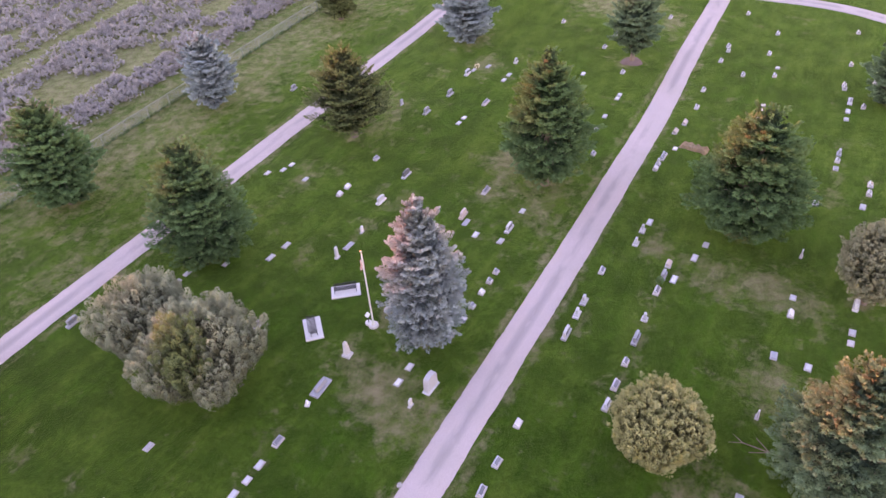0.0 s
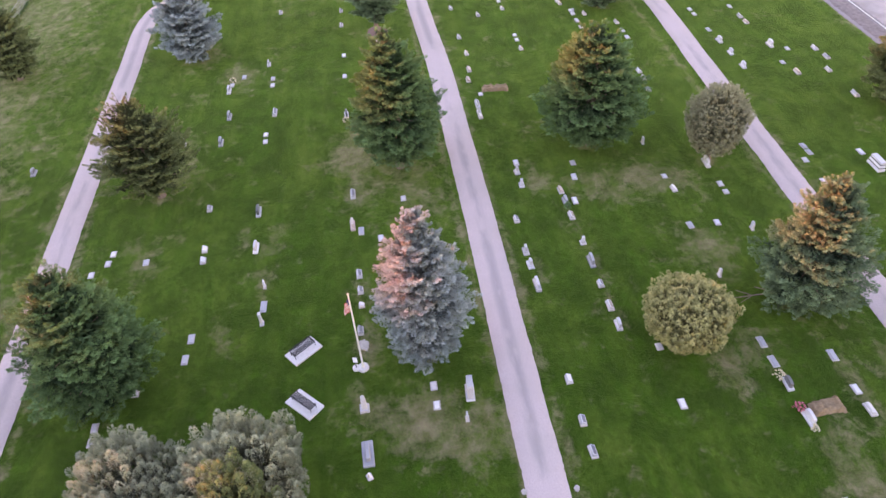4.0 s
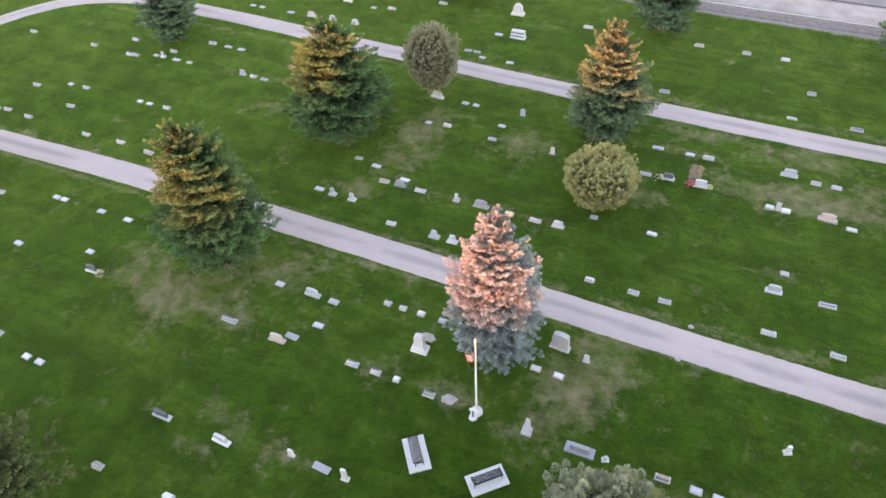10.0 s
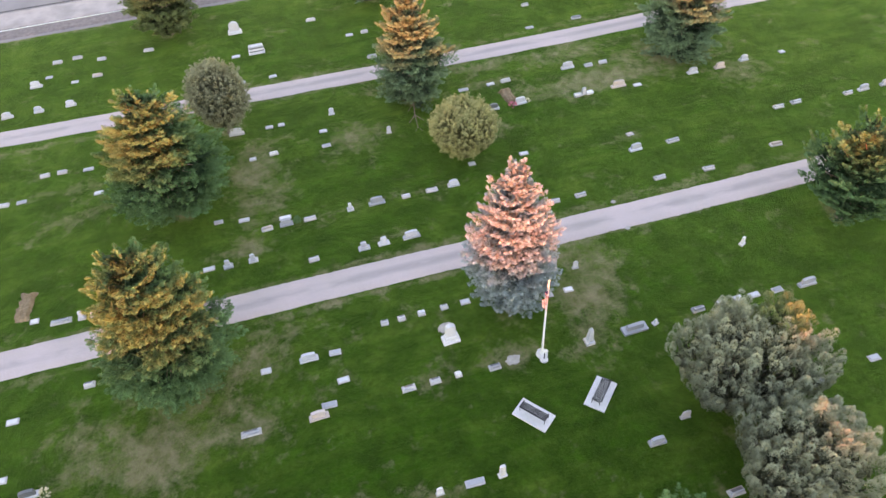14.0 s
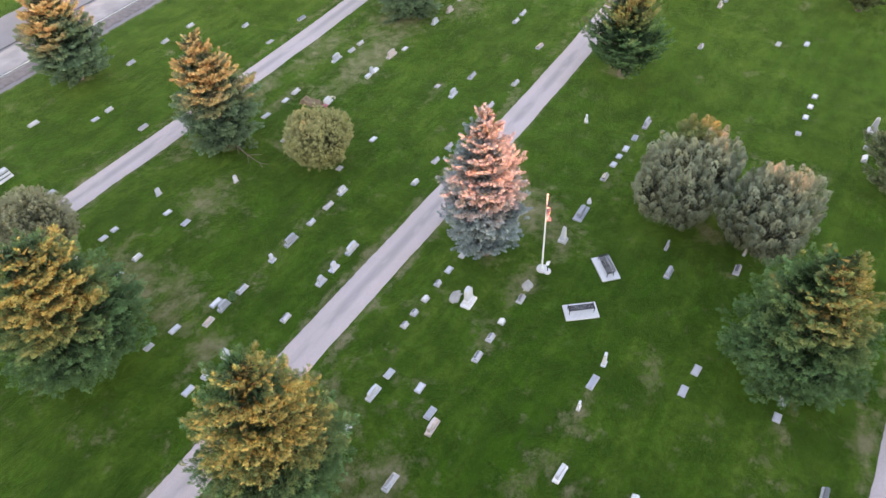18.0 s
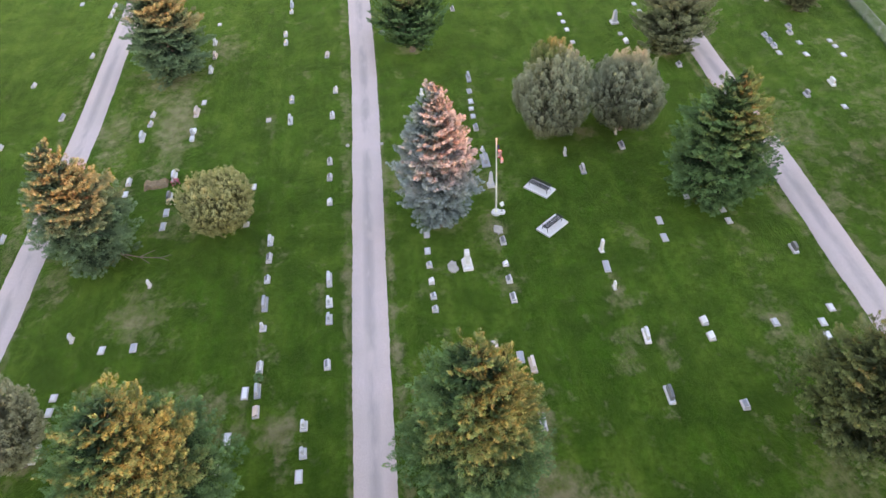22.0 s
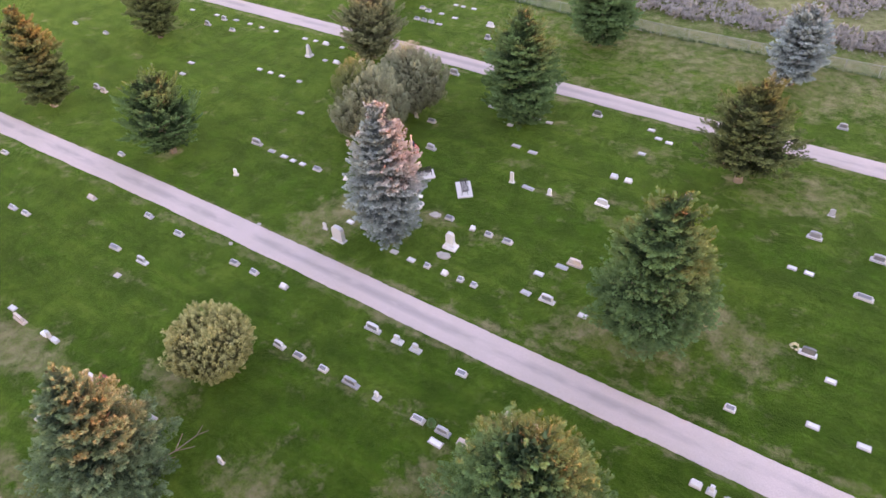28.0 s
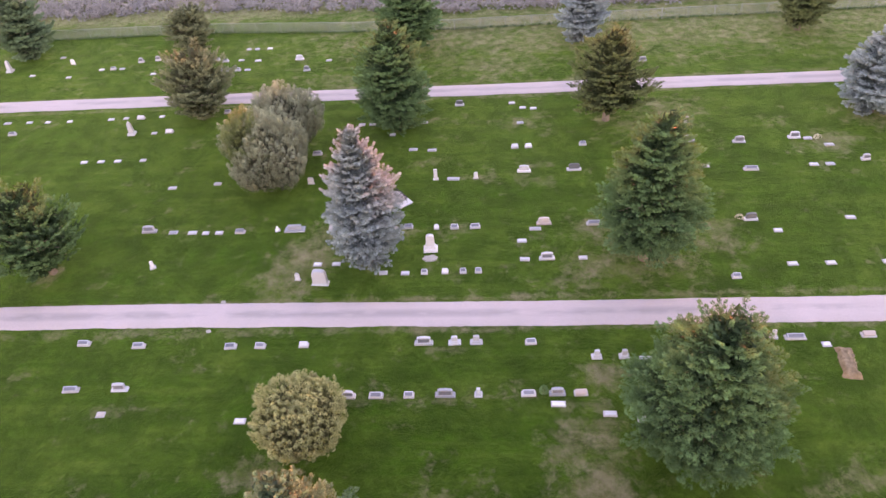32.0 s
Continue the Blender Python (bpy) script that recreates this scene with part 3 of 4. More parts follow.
def lobed(name, x, y, lobes, kind, label, category="tree", gap=0.34, up=0.55, spray=(0.46, 0.15, 40), blade=(0.15, 0.030), seed=1, girth=0.16, trunk=3.0, second=None, foot=0.9):
    rng = np.random.default_rng(seed)
    tree = thing(name, pose(x, y, -0.02), label, category)
    bm = grow_trunk(trunk, girth)
    for cx, cy, cz, rx, ry, rz in lobes:
        for a in range(5):
            p = Vector((cx + rx * 0.6 * math.cos(a * 1.26), cy + ry * 0.6 * math.sin(a * 1.26), cz + rz * 0.25))
            tube(bm, (0, 0, trunk * 0.25), p, 0.07, 0.02, 5)
    part("trunk", bm, BARK, tree)
    groups = {}
    for i, lobe in enumerate(lobes):
        groups.setdefault((second or {}).get(i, kind), []).append(lobe)
    for tone, own in groups.items():
        place, way, fresh = lobed_points(rng, own, gap, up, foot)
        keep = np.ones(len(place), bool)
        for o in lobes:
            if o not in own:
                keep &= np.linalg.norm((place - np.array(o[:3])) / np.array(o[3:]), axis=1) > 0.82
        place, way, fresh = place[keep], way[keep], fresh[keep]
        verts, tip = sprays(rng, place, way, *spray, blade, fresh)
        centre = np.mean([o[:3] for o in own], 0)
        # near-black twigs further in, painted as the shade between the sprays
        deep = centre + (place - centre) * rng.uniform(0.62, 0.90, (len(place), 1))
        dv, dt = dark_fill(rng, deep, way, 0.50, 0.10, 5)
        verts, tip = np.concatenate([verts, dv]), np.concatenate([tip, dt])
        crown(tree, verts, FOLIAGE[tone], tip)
    return tree


# trees on the middle lawn
conifer(0.5, -4.0, 11.7, 3.85, "silver", "tall silver-blue spruce beside the flagpole", low=1.5, bulge=0.42, fullness=0.80, rise=(-8, 50), spacing=0.58, wide=0.98, breadth=0.15, ragged=0.12, seed=11, girth=0.28)
conifer(20.3, -4.3, 11.8, 4.2, "green", "tall dark green spruce with a ragged outline", low=1.9, bulge=0.26, fullness=0.60, rise=(-14, 38), ragged=0.10, seed=12, girth=0.28)
conifer(20.1, -20.2, 10.2, 4.85, "green", "broad dark green spruce with branches to the ground", low=1.5, bulge=0.22, fullness=0.58, rise=(-14, 35), ragged=0.10, seed=13, girth=0.26)
bare_tree = conifer(0.3, -28.2, 9.9, 4.1, "blue", "blue-green spruce with a bare low branch", low=1.0, fullness=0.76, rise=(-12, 45), ragged=0.15, seed=14, girth=0.24)
bm = bmesh.new()
for p, q, r in [((0.05, 0.1, 1.0), (0.35, 1.6, 0.75), 0.07), ((0.35, 1.6, 0.75), (0.6, 2.9, 0.45), 0.055), ((0.6, 2.9, 0.45), (0.75, 4.3, 0.30), 0.04), ((0.35, 1.6, 0.75), (1.1, 2.6, 0.7), 0.035),
                ((0.6, 2.9, 0.45), (0.1, 3.9, 0.5), 0.03), ((0.6, 2.9, 0.45), (1.3, 3.7, 0.4), 0.03), ((0.75, 4.3, 0.3), (0.5, 5.0, 0.25), 0.025), ((0.75, 4.3, 0.3), (1.1, 4.9, 0.3), 0.025)]:
    tube(bm, p, q, r, r * 0.65, 6)
part("bare_branch", bm, BARK, bare_tree, "long bare grey-brown branch near the ground")
conifer(-24.0, -26.6, 10.2, 4.47, "blue", "broad blue-green spruce on thin grass", low=0.7, fullness=0.78, rise=(-12, 46), ragged=0.18, seed=15, girth=0.25)
conifer(20.4, 15.2, 8.9, 4.3, "olive", "open olive-green pine with spiky branches", low=1.7, fullness=0.80, rise=(2, 48), bulge=0.14, ragged=0.38, spacing=0.72, wide=1.1, curl=0.24, breadth=0.10, seed=16, girth=0.26)
conifer(0.9, 15.4, 9.5, 4.05, "green", "dense dark green spruce near the lane", low=0.7, fullness=0.48, rise=(-12, 45), ragged=0.17, seed=17, girth=0.24)
conifer(-23.8, -4.2, 6.9, 3.8, "green", "rounded green pine with dark gaps between its branches", low=0.9, fullness=0.52, rise=(8, 58), spacing=0.72, wide=1.1, curl=0.26, ragged=0.32, breadth=0.11, seed=18, girth=0.22)
conifer(-18.7, 19.0, 5.7, 4.0, "pine", "rounded olive-green pine beside the lane", low=0.9, fullness=0.40, rise=(8, 58), spacing=0.60, ragged=0.22, curl=0.2, seed=19, girth=0.22)
lobed("juniper", -8.6, 6.3, [(0.45, -0.75, 3.30, 1.95, 1.90, 2.75), (-0.58, 0.68, 3.25, 1.85, 1.76, 2.75), (-2.75, 1.05, 2.60, 1.40, 1.40, 2.45), (-1.70, -0.60, 3.30, 1.38, 1.38, 3.35), (1.70, -1.70, 2.50, 1.42, 1.36, 1.95),
                              (1.60, 0.35, 2.85, 1.42, 1.42, 2.30), (-0.39, -1.95, 2.55, 1.42, 1.36, 2.10), (-1.70, -2.15, 2.05, 1.25, 1.25, 1.75)], "juniper", "large grey-green juniper of several upright lobes", gap=0.46, up=0.78, spray=(1.05, 0.20, 135), blade=(0.12, 0.028), foot=0.5, seed=21, second={3: "olive"})
lobed("juniper", -8.2, 11.5, [(0.00, 0.00, 3.10, 1.95, 1.90, 2.65), (-1.45, 1.20, 2.65, 1.58, 1.52, 2.20), (1.40, 0.75, 2.70, 1.58, 1.58, 2.20), (0.55, -1.45, 2.65, 1.52, 1.46, 2.10), (-1.55, -0.65, 2.65, 1.52, 1.46, 2.25)], "juniper",
      "large rounded grey-green juniper", gap=0.46, up=0.78, spray=(1.05, 0.20, 135), blade=(0.12, 0.028), foot=0.5, seed=22)
lobed("juniper_bush", -1.55, -19.6, [(1.22 * math.cos(a), 1.22 * math.sin(a), 2.22 + 0.12 * math.sin(a * 3), 1.52, 1.52, 1.66) for a in (0.3, 1.35, 2.5, 3.5, 4.6, 5.6)], "gold",
      "round golden-olive juniper bush with a hollow top", "bush", gap=0.27, up=0.62, spray=(0.50, 0.11, 36), blade=(0.12, 0.028), foot=0.55, seed=23, trunk=2.2)
lobed("shrub_tree", 15.9, -28.9, [(0.00, 0.00, 3.40, 2.12, 2.12, 2.67), (0.47, -0.38, 3.86, 1.56, 1.56, 2.21)], "drab", "small rounded grey-brown tree on a short trunk", gap=0.26, up=0.52, spray=(0.46, 0.11, 34), blade=(0.13, 0.028), seed=24, trunk=3.4)
# trees round about
conifer(45.3, -4.2, 9.2, 3.3, "blue", "blue spruce on a bare trunk with a ring of bark", low=2.0, fullness=0.66, rise=(-8, 45), spacing=0.70, blades=36, blade=(0.17, 0.040), seed=31, girth=0.2)
conifer(44.1, 15.0, 8.0, 3.9, "silver", "broad silver-blue spruce on thin dry grass", low=0.9, fullness=0.62, rise=(-6, 45), spacing=0.70, blades=36, blade=(0.17, 0.040), seed=32)
conifer(20.2, 32.6, 7.6, 3.3, "silver", "grey-blue spruce near the fence", low=1.1, fullness=0.60, rise=(-6, 45), spacing=0.70, blades=36, blade=(0.17, 0.040), seed=33)
conifer(1.2, 32.2, 9.3, 4.0, "green", "tall dark green spruce near the fence", low=1.0, fullness=0.55, rise=(-10, 45), spacing=0.62, ragged=0.18, blades=36, blade=(0.17, 0.040), seed=34)
conifer(43.8, 33.0, 8.4, 3.6, "olive", "olive-green spruce near the fence", low=1.3, fullness=0.62, rise=(-8, 45), spacing=0.70, blades=36, blade=(0.17, 0.040), seed=35)
conifer(-24.0, 33.8, 5.2, 3.1, "pine", "small olive-green pine near the fence", low=0.8, fullness=0.45, rise=(5, 50), spacing=0.62, ragged=0.2, blades=36, blade=(0.17, 0.040), seed=36)
conifer(-44.0, 34.4, 8.2, 3.8, "blue", "dark blue-green spruce near the fence", low=0.8, fullness=0.60, rise=(-8, 45), spacing=0.70, blades=36, blade=(0.17, 0.040), seed=37)
conifer(-44.1, 11.4, 6.8, 3.0, "olive", "small dark pine on the far lawn", low=1.0, fullness=0.45, rise=(5, 50), spacing=0.62, ragged=0.22, blades=36, blade=(0.17, 0.040), seed=38)
conifer(-41.3, -4.5, 9.8, 3.3, "olive", "tall olive-green pine with a sunlit top", low=1.2, fullness=0.60, rise=(-4, 45), spacing=0.62, ragged=0.2, blades=36, blade=(0.17, 0.040), seed=39)
conifer(45.2, -29.0, 8.4, 3.5, "blue", "blue-green spruce beside the lane", low=1.0, fullness=0.62, rise=(-8, 45), spacing=0.70, blades=36, blade=(0.17, 0.040), seed=40)
conifer(-0.3, -47.4, 8.6, 4.0, "blue", "broad blue-green spruce near the highway", low=1.0, fullness=0.55, rise=(-8, 45), spacing=0.70, blades=36, blade=(0.17, 0.040), seed=41)
conifer(20.2, -47.7, 8.8, 3.9, "olive", "broad olive-green spruce near the highway", low=1.0, fullness=0.55, rise=(-8, 45), spacing=0.70, blades=36, blade=(0.17, 0.040), seed=42)
conifer(-22.0, -47.6, 8.8, 3.8, "blue", "blue-green spruce at the end of the lawn", low=1.0, fullness=0.60, rise=(-8, 45), spacing=0.70, blades=36, blade=(0.17, 0.040), seed=43)
conifer(61.2, 14.8, 8.0, 3.6, "olive", "dark olive-green spruce in the bend of the lane", low=0.9, fullness=0.60, rise=(-8, 45), spacing=0.70, blades=36, blade=(0.17, 0.040), seed=44)
conifer(70.5, -6.2, 8.0, 3.4, "green", "dark green spruce beyond the lane", low=1.0, fullness=0.60, rise=(-8, 45), spacing=0.70, blades=36, blade=(0.17, 0.040), seed=45)

# ---- grave markers ----
made = {}


def stone_mesh(shape, w, tone):
    """The parts of a grave marker, built once for each shape, width and stone."""
    key = (shape, round(w, 1), tone)
    if key in made:
        return made[key]
    w = round(w, 1)
    stone, parts = TONES[tone], []
    if shape == "flat":
        bm = block(bmesh.new(), w + 0.18, 0.52, 0.06, (0, 0, -0.02), 0.98, soft=0.01)
        parts.append(("collar", mesh_of("collar", bm, COLLAR)))
        parts.append(("tablet", mesh_of("tablet", block(bmesh.new(), w, 0.34, 0.07, (0, 0, 0.035), 0.97, soft=0.012), stone)))
    elif shape == "bevel":
        parts.append(("base", mesh_of("base", block(bmesh.new(), w, 0.50, 0.13, (0, 0, -0.03), 0.98, soft=0.015), COLLAR if tone != "d" else TONES["g"])))
        bm = outline(bmesh.new(), [(-0.19, 0.098), (0.17, 0.098), (0.17, 0.34), (0.08, 0.36), (-0.19, 0.20)], -w * 0.40, w * 0.40)
        bmesh.ops.rotate(bm, verts=bm.verts, matrix=Matrix.Rotation(radians(90), 3, "Z"))
        bmesh.ops.bevel(bm, geom=list(bm.edges), offset=0.012, segments=1, affect="EDGES")
        parts.append(("die", mesh_of("die", bm, stone)))
        if tone in "gb":
            bm = outline(bmesh.new(), [(-0.165, 0.219), (0.062, 0.353), (0.060, 0.357), (-0.167, 0.223)], -w * 0.34, w * 0.34)
            bmesh.ops.rotate(bm, verts=bm.verts, matrix=Matrix.Rotation(radians(90), 3, "Z"))
            parts.append(("face", mesh_of("face", bm, POLISHED)))
    elif shape == "upright":
        parts.append(("base", mesh_of("base", block(bmesh.new(), w, 0.46, 0.20, (0, 0, -0.03), 0.97, soft=0.02), TONES["g"] if tone == "d" else stone)))
        d, top = w * 0.36, 0.60 + 0.08 * (w > 1.2)
        curve = [(-d, 0.165), (d, 0.165), (d, top - 0.08), (d * 0.93, top - 0.03), (d * 0.5, top + 0.02), (0, top + 0.045), (-d * 0.5, top + 0.02), (-d * 0.93, top - 0.03), (-d, top - 0.08)]
        bm = outline(bmesh.new(), curve, -0.11, 0.11)
        parts.append(("die", mesh_of("die", bm, stone)))
        if tone in "dgb":
            parts.append(("panel", mesh_of("panel", block(bmesh.new(), d * 1.64, 0.010, (top - 0.17) * 0.72, (0, -0.109, 0.22)), TONES["d"] if tone == "d" else POLISHED)))
    elif shape == "pedestal":
        parts.append(("base", mesh_of("base", block(bmesh.new(), w, 0.52, 0.16, (0, 0, -0.03), 0.97, soft=0.02), stone)))
        parts.append(("plinth", mesh_of("plinth", block(bmesh.new(), w * 0.66, 0.36, 0.14, (0, 0, 0.125), 0.96, soft=0.015), stone)))
        curve = [(-w * 0.24, 0.262), (w * 0.24, 0.262), (w * 0.24, 0.70), (w * 0.12, 0.75), (-w * 0.12, 0.75), (-w * 0.24, 0.70)]
        parts.append(("die", mesh_of("die", outline(bmesh.new(), curve, -0.10, 0.10), stone)))
    elif shape == "tablet":
        curve = [(-w / 2, -0.05), (w / 2, -0.05), (w / 2, 0.62), (w * 0.35, 0.72), (0, 0.76), (-w * 0.35, 0.72), (-w / 2, 0.62)]
        parts.append(("slab", mesh_of("slab", outline(bmesh.new(), curve, -0.06, 0.06), stone)))
        parts.append(("footing", mesh_of("footing", block(bmesh.new(), w + 0.16, 0.28, 0.07, (0, 0, -0.03), 0.96, soft=0.01), COLLAR)))
    elif shape == "obelisk":
        parts.append(("base", mesh_of("base", block(bmesh.new(), w, w, 0.26, (0, 0, -0.03), 0.96, soft=0.02), stone)))
        bm = block(bmesh.new(), w * 0.62, w * 0.62, 1.25, (0, 0, 0.225), 0.62)
        block(bm, w * 0.62 * 0.62, w * 0.62 * 0.62, 0.22, (0, 0, 1.476), 0.12)
        parts.append(("shaft", mesh_of("shaft", bm, stone)))
    made[key] = parts
    return parts


SHAPE_WORDS = {"flat": "flat grave marker set in a concrete collar", "bevel": "low slant-faced gravestone on a base", "upright": "upright gravestone on a wide base",
               "pedestal": "small stepped gravestone on a square base", "tablet": "slim upright grave tablet", "obelisk": "small obelisk on a square base"}
stone_rng = random.Random(7)


def stone(x, y, shape, w, tone="g", turn=0.0, label=""):
    ob = thing("gravestone", pose(x, y, 0.0, stone_rng.uniform(-1.5, 1.5), stone_rng.uniform(-1, 1), turn + stone_rng.uniform(-3, 3)) @ Matrix.Scale(0.82, 4),
               label or TONE_WORDS[tone] + " " + SHAPE_WORDS[shape], "gravestone", "gravestones on the lawn")
    for name, me in stone_mesh(shape, w, tone):
        child(name, me, ob)
    return ob


CODES = {"f": "flat", "b": "bevel", "u": "upright", "p": "pedestal", "t": "tablet", "o": "obelisk"}


def stone_row(y, text, turn=0.0):
    """A row of gravestones along y: each word is shape, stone, width in decimetres, @, x and, if off the row, : and the offset."""
    for word in text.split():
        kind, place = word.split("@")
        x, _, off = place.partition(":")
        stone(float(x), y + float(off or 0), CODES[kind[0]], int(kind[2:]) / 10, kind[1], turn)


stone_row(-45.2, "bg11@51.7:-1.5 bg11@30.8:-0.9 bg10@26.7 bg12@22.3 bg12@6.4 bg11@-4.4 bg10@-8.7 bg10@-12.1")
stone_row(-42.3, "bp11@27.0 uw13@32.4 bp10@37.6 bg10@39.0 fg8@41.5 bg9@43.6 bg11@48.0 ug10@49.1:0.8 fg8@47.3:-2")
stone_row(-40.9, "fg8@14.3 fg7@3.3 bg9@1.8 bg9@-14.7:0.8 bg9@-24.4:0.8")
stone_row(-38.0, "ug11@29.1 ug10@31.8 ug12@34.4 fg8@37.0 fg7@40.7 fg7@41.9")
stone_row(-36.2, "bb12@-18.4:0.3 fg8@-13.5:0.4 bb11@-3.0 bg11@2.1 fg7@11.4 fg6@14.2")
stone_row(-29.5, "fg8@37.4 fg8@39.0 bg10@40.9")
stone_row(-28.0, "ug15@-14.0 bw11@-8.1 fw7@-6.7 fb9@-4.2 tg5@7.4:-0.5 fw5@11.7:-0.5 fg6@12.7:-0.5 uw15@15.4:-0.5 fg8@27.2 bg9@29.2:-0.3 bg9@30.5:-0.3 bg9@-17.3:0.3 bg9@-15.9:0.3")
stone_row(-26.4, "fg6@8.5 bg9@43.7:-0.4 bg9@49.1:-1")
stone_row(-25.6, "fb7@32.0 bg8@33.2 ub8@34.4 fg6@40.8 fg9@42.4 pg7@44.0 fw6@44.9 bg9@47.6:0.8 bg9@52.5:0.6 bg9@61.0:0.6")
stone_row(-24.4, "up12@-26.4:1.1 ug12@-23.8:1.0 fw7@-18.5:1.0 up16@-16.9:0.6 uw14@-8.1 ud12@-5.7 fb9@-4.0 fb9@-2.5 tw4@3.4:0.1 fb7@8.6 bw9@12.8:-0.4 fg5@14.5:-0.3 tg5@19.2:-0.2 fg7@26.3:-0.3")
stone_row(-18.0, "fp5@-14.7:0.6 fw7@-5.9 fg5@-1.7:-0.2 fg8@15.9:0.2 fg6@17.7:-0.2 bg8@37.6:-0.4 fw6@39.6:-0.4 fw5@40.7:-0.4 bg8@47.2:-0.4")
stone_row(-16.3, "bg11@-29.3:-0.3 bg11@-27.6:-0.2 ug11@0.4 bg11@2.1 bg8@4.1 ub15@6.3 pg6@8.3 bg11@11.3 ub12@13.0 fw9@13.0:-0.75 bp10@14.4 bg9@52.2:-0.8 bg9@57.8:-0.8")
stone_row(-15.5, "bb13@-17.4 ug13@-14.2 bg9@46.3")
stone_row(-13.5, "pg8@15.7 pg8@17.4 fg8@18.7:-0.2")
stone_row(-12.8, "fw5@29.9 bg9@37.9 bg9@48.7 bg9@52.6")
stone_row(-12.1, "bg10@-37.8 bp12@-24.5:-0.3 bg11@-18.2:0.5 bg11@-14.3:0.2 bg10@-8.0 bg9@-6.0 bw8@-3.1 ug15@4.8 pg10@6.8 pg10@8.2 bg9@11.7:-0.1 bw8@26.1 pg6@26.9 bb16@28.2:-0.1 bp11@32.7 bp11@34.6:-0.4 bg9@41.6:-0.5")
stone_row(-5.9, "bg9@-27.7:-1.0 tg4@-4.7:0.2 bg8@26.2:-0.6")
stone_row(-5.3, "fg6@1.5:0.1 fg6@3.1 bg6@4.5 bw6@6.0 bg6@7.3 bg6@8.4 fw6@36.8 fg6@37.6 fw7@30.4 fw7@33.0")
stone_row(-4.1, "up11@-41.4:-0.4 fw6@-3.5 fw6@-2.1 fg7@11.8 ug14@13.4 fw6@16.0 bg9@42.4")
stone_row(-2.0, "fg7@11.7 fw6@30.6:0.4")
stone_row(0.0, "ub11@-40.5 up10@-39.1:-0.2 bg9@-31.1:0.5 ub15@-17.9:0.4 fb7@-15.9:0.2 fg7@-14.3:0.1 fg5@-13.2 fg6@-12.1 bb10@-10.4 bb9@3.0 bw5@5.2:-0.2 bg8@6.6:-0.2 bg10@8.2:-0.2 fb9@12.8:-0.6 up14@13.5 bb14@17.3:-0.2 ud13@29.0:-0.2 fg7@36.3:-0.3 fw7@40.6:-0.4 bg9@47.6:-0.4 bg9@51.3:-0.5")
stone_row(6.4, "fg7@-34.7 fg7@-18.0 tg6@-5.8 fb11@6.4 tw4@8.3 bg15@31.0 fg7@37.5:0.4 bg9@52.6 fg6@-14.1:0.4 ub12@-3.6:0.9 uw14@12.4:0.8 ud15@16.6:0.8 fw6@26.4:0.7 fw6@27.5:0.7 fw7@36.2:0.4 ug9@40.5:0.9")
stone_row(9.0, "bg9@-56.9 bg9@-51.0 fg8@-35.8:-0.4 fg8@38.5:0.7")
stone_row(11.0, "fw6@-27.9 fw6@-26.3 fw6@-24.7 fg5@-22.3 tw4@-7.7 bb11@-6.0 fg8@2.7:0.2 fg8@4.4 bw8@11.8 bw8@13.0 bb8@17.8:0.1 ub13@27.0 ub13@31.2:-0.4 ug13@36.0 fg7@37.1:-0.2")
stone_row(14.2, "fg5@0.6:-0.3 fg6@12.5:1.0 tb5@27.5")
stone_row(15.9, "ub11@-41.5:0.4 bg10@-37.6:0.6 bw10@-21.4 fg6@-2.5 fg6@-1.5 fg6@2.3 fg6@3.5")
stone_row(18.8, "fw6@-42.6 fw6@-41.4 ug9@-40.7:-0.6 fg7@-39.3 fw6@-37.0 fg6@-28.4 bw10@-25.3 bg9@-16.5:0.5 ub14@-9.0:0.8 ud11@6.8:0.2 fw6@11.9:0.2 fw6@12.9:-0.8 fw6@13.9:-1.0")
stone_row(26.8, "ub11@25.9")
stone_row(28.7, "fw6@-37.3 fw6@-27.5 bb9@-19.9 bb9@-18.9 bg9@-17.9 fg7@-16.8 ub9@-10.0:-0.7")
stone_row(30.3, "ug12@-50.1 fw6@-34.1 bg8@-32.7 fg6@-31.7 fw6@-7.9:-0.1")
stone_row(31.7, "tw6@-38.2:0.4 ug8@-30.0:0.2 bw10@-26.6 bb9@-21.0:-0.2 bg9@-19.9:-0.6 fw6@-18.1:-0.5 fw7@-16.1:-0.8 uw12@-11.3:-0.9")
stone_row(34.0, "fb6@-40.3 fw5@-17.9 fw5@-16.9 fw6@-15.4")
stone_row(-46.3, "bg11@29.0 fg6@31.4:2.7 fg6@29.0:4.4")
stone_row(-39.6, "bg9@-43.0 fg8@-40.8")
stone_row(-37.0, "fb7@16.0 fb7@15.1")
stone_row(-35.7, "bg9@-28.9 bg9@-37.2 bg9@-38.3 bg9@-39.6 bg9@-42.0 bg9@-43.4 fg7@-46.8 bg9@-48.8")
stone_row(-23.6, "ug10@-29.0 fw5@-32.9 bg9@-46.3:-0.4 bg9@-48.7:-0.3 bp9@-51.3:-0.3 bg10@-61.4:-0.3 bg9@46.9:-1.3")
stone_row(-18.4, "fg5@49.2")
stone_row(-16.2, "bg9@-34.0 ub12@-35.5 ub10@-37.6 bg9@-41.2 bg9@-43.1 bg9@-54.8")
stone_row(-12.3, "ub11@-41.3:0.3 fw6@-45.8 bg10@-47.6 fg6@-51.2 fw5@-49.5:-1.8 bg9@51.5:-0.7 bg9@62.4:-0.8")
stone_row(-0.6, "fg7@55.9 ug10@63.2 bg10@58.2:-4.4")
stone_row(15.8, "fg5@-22.9")
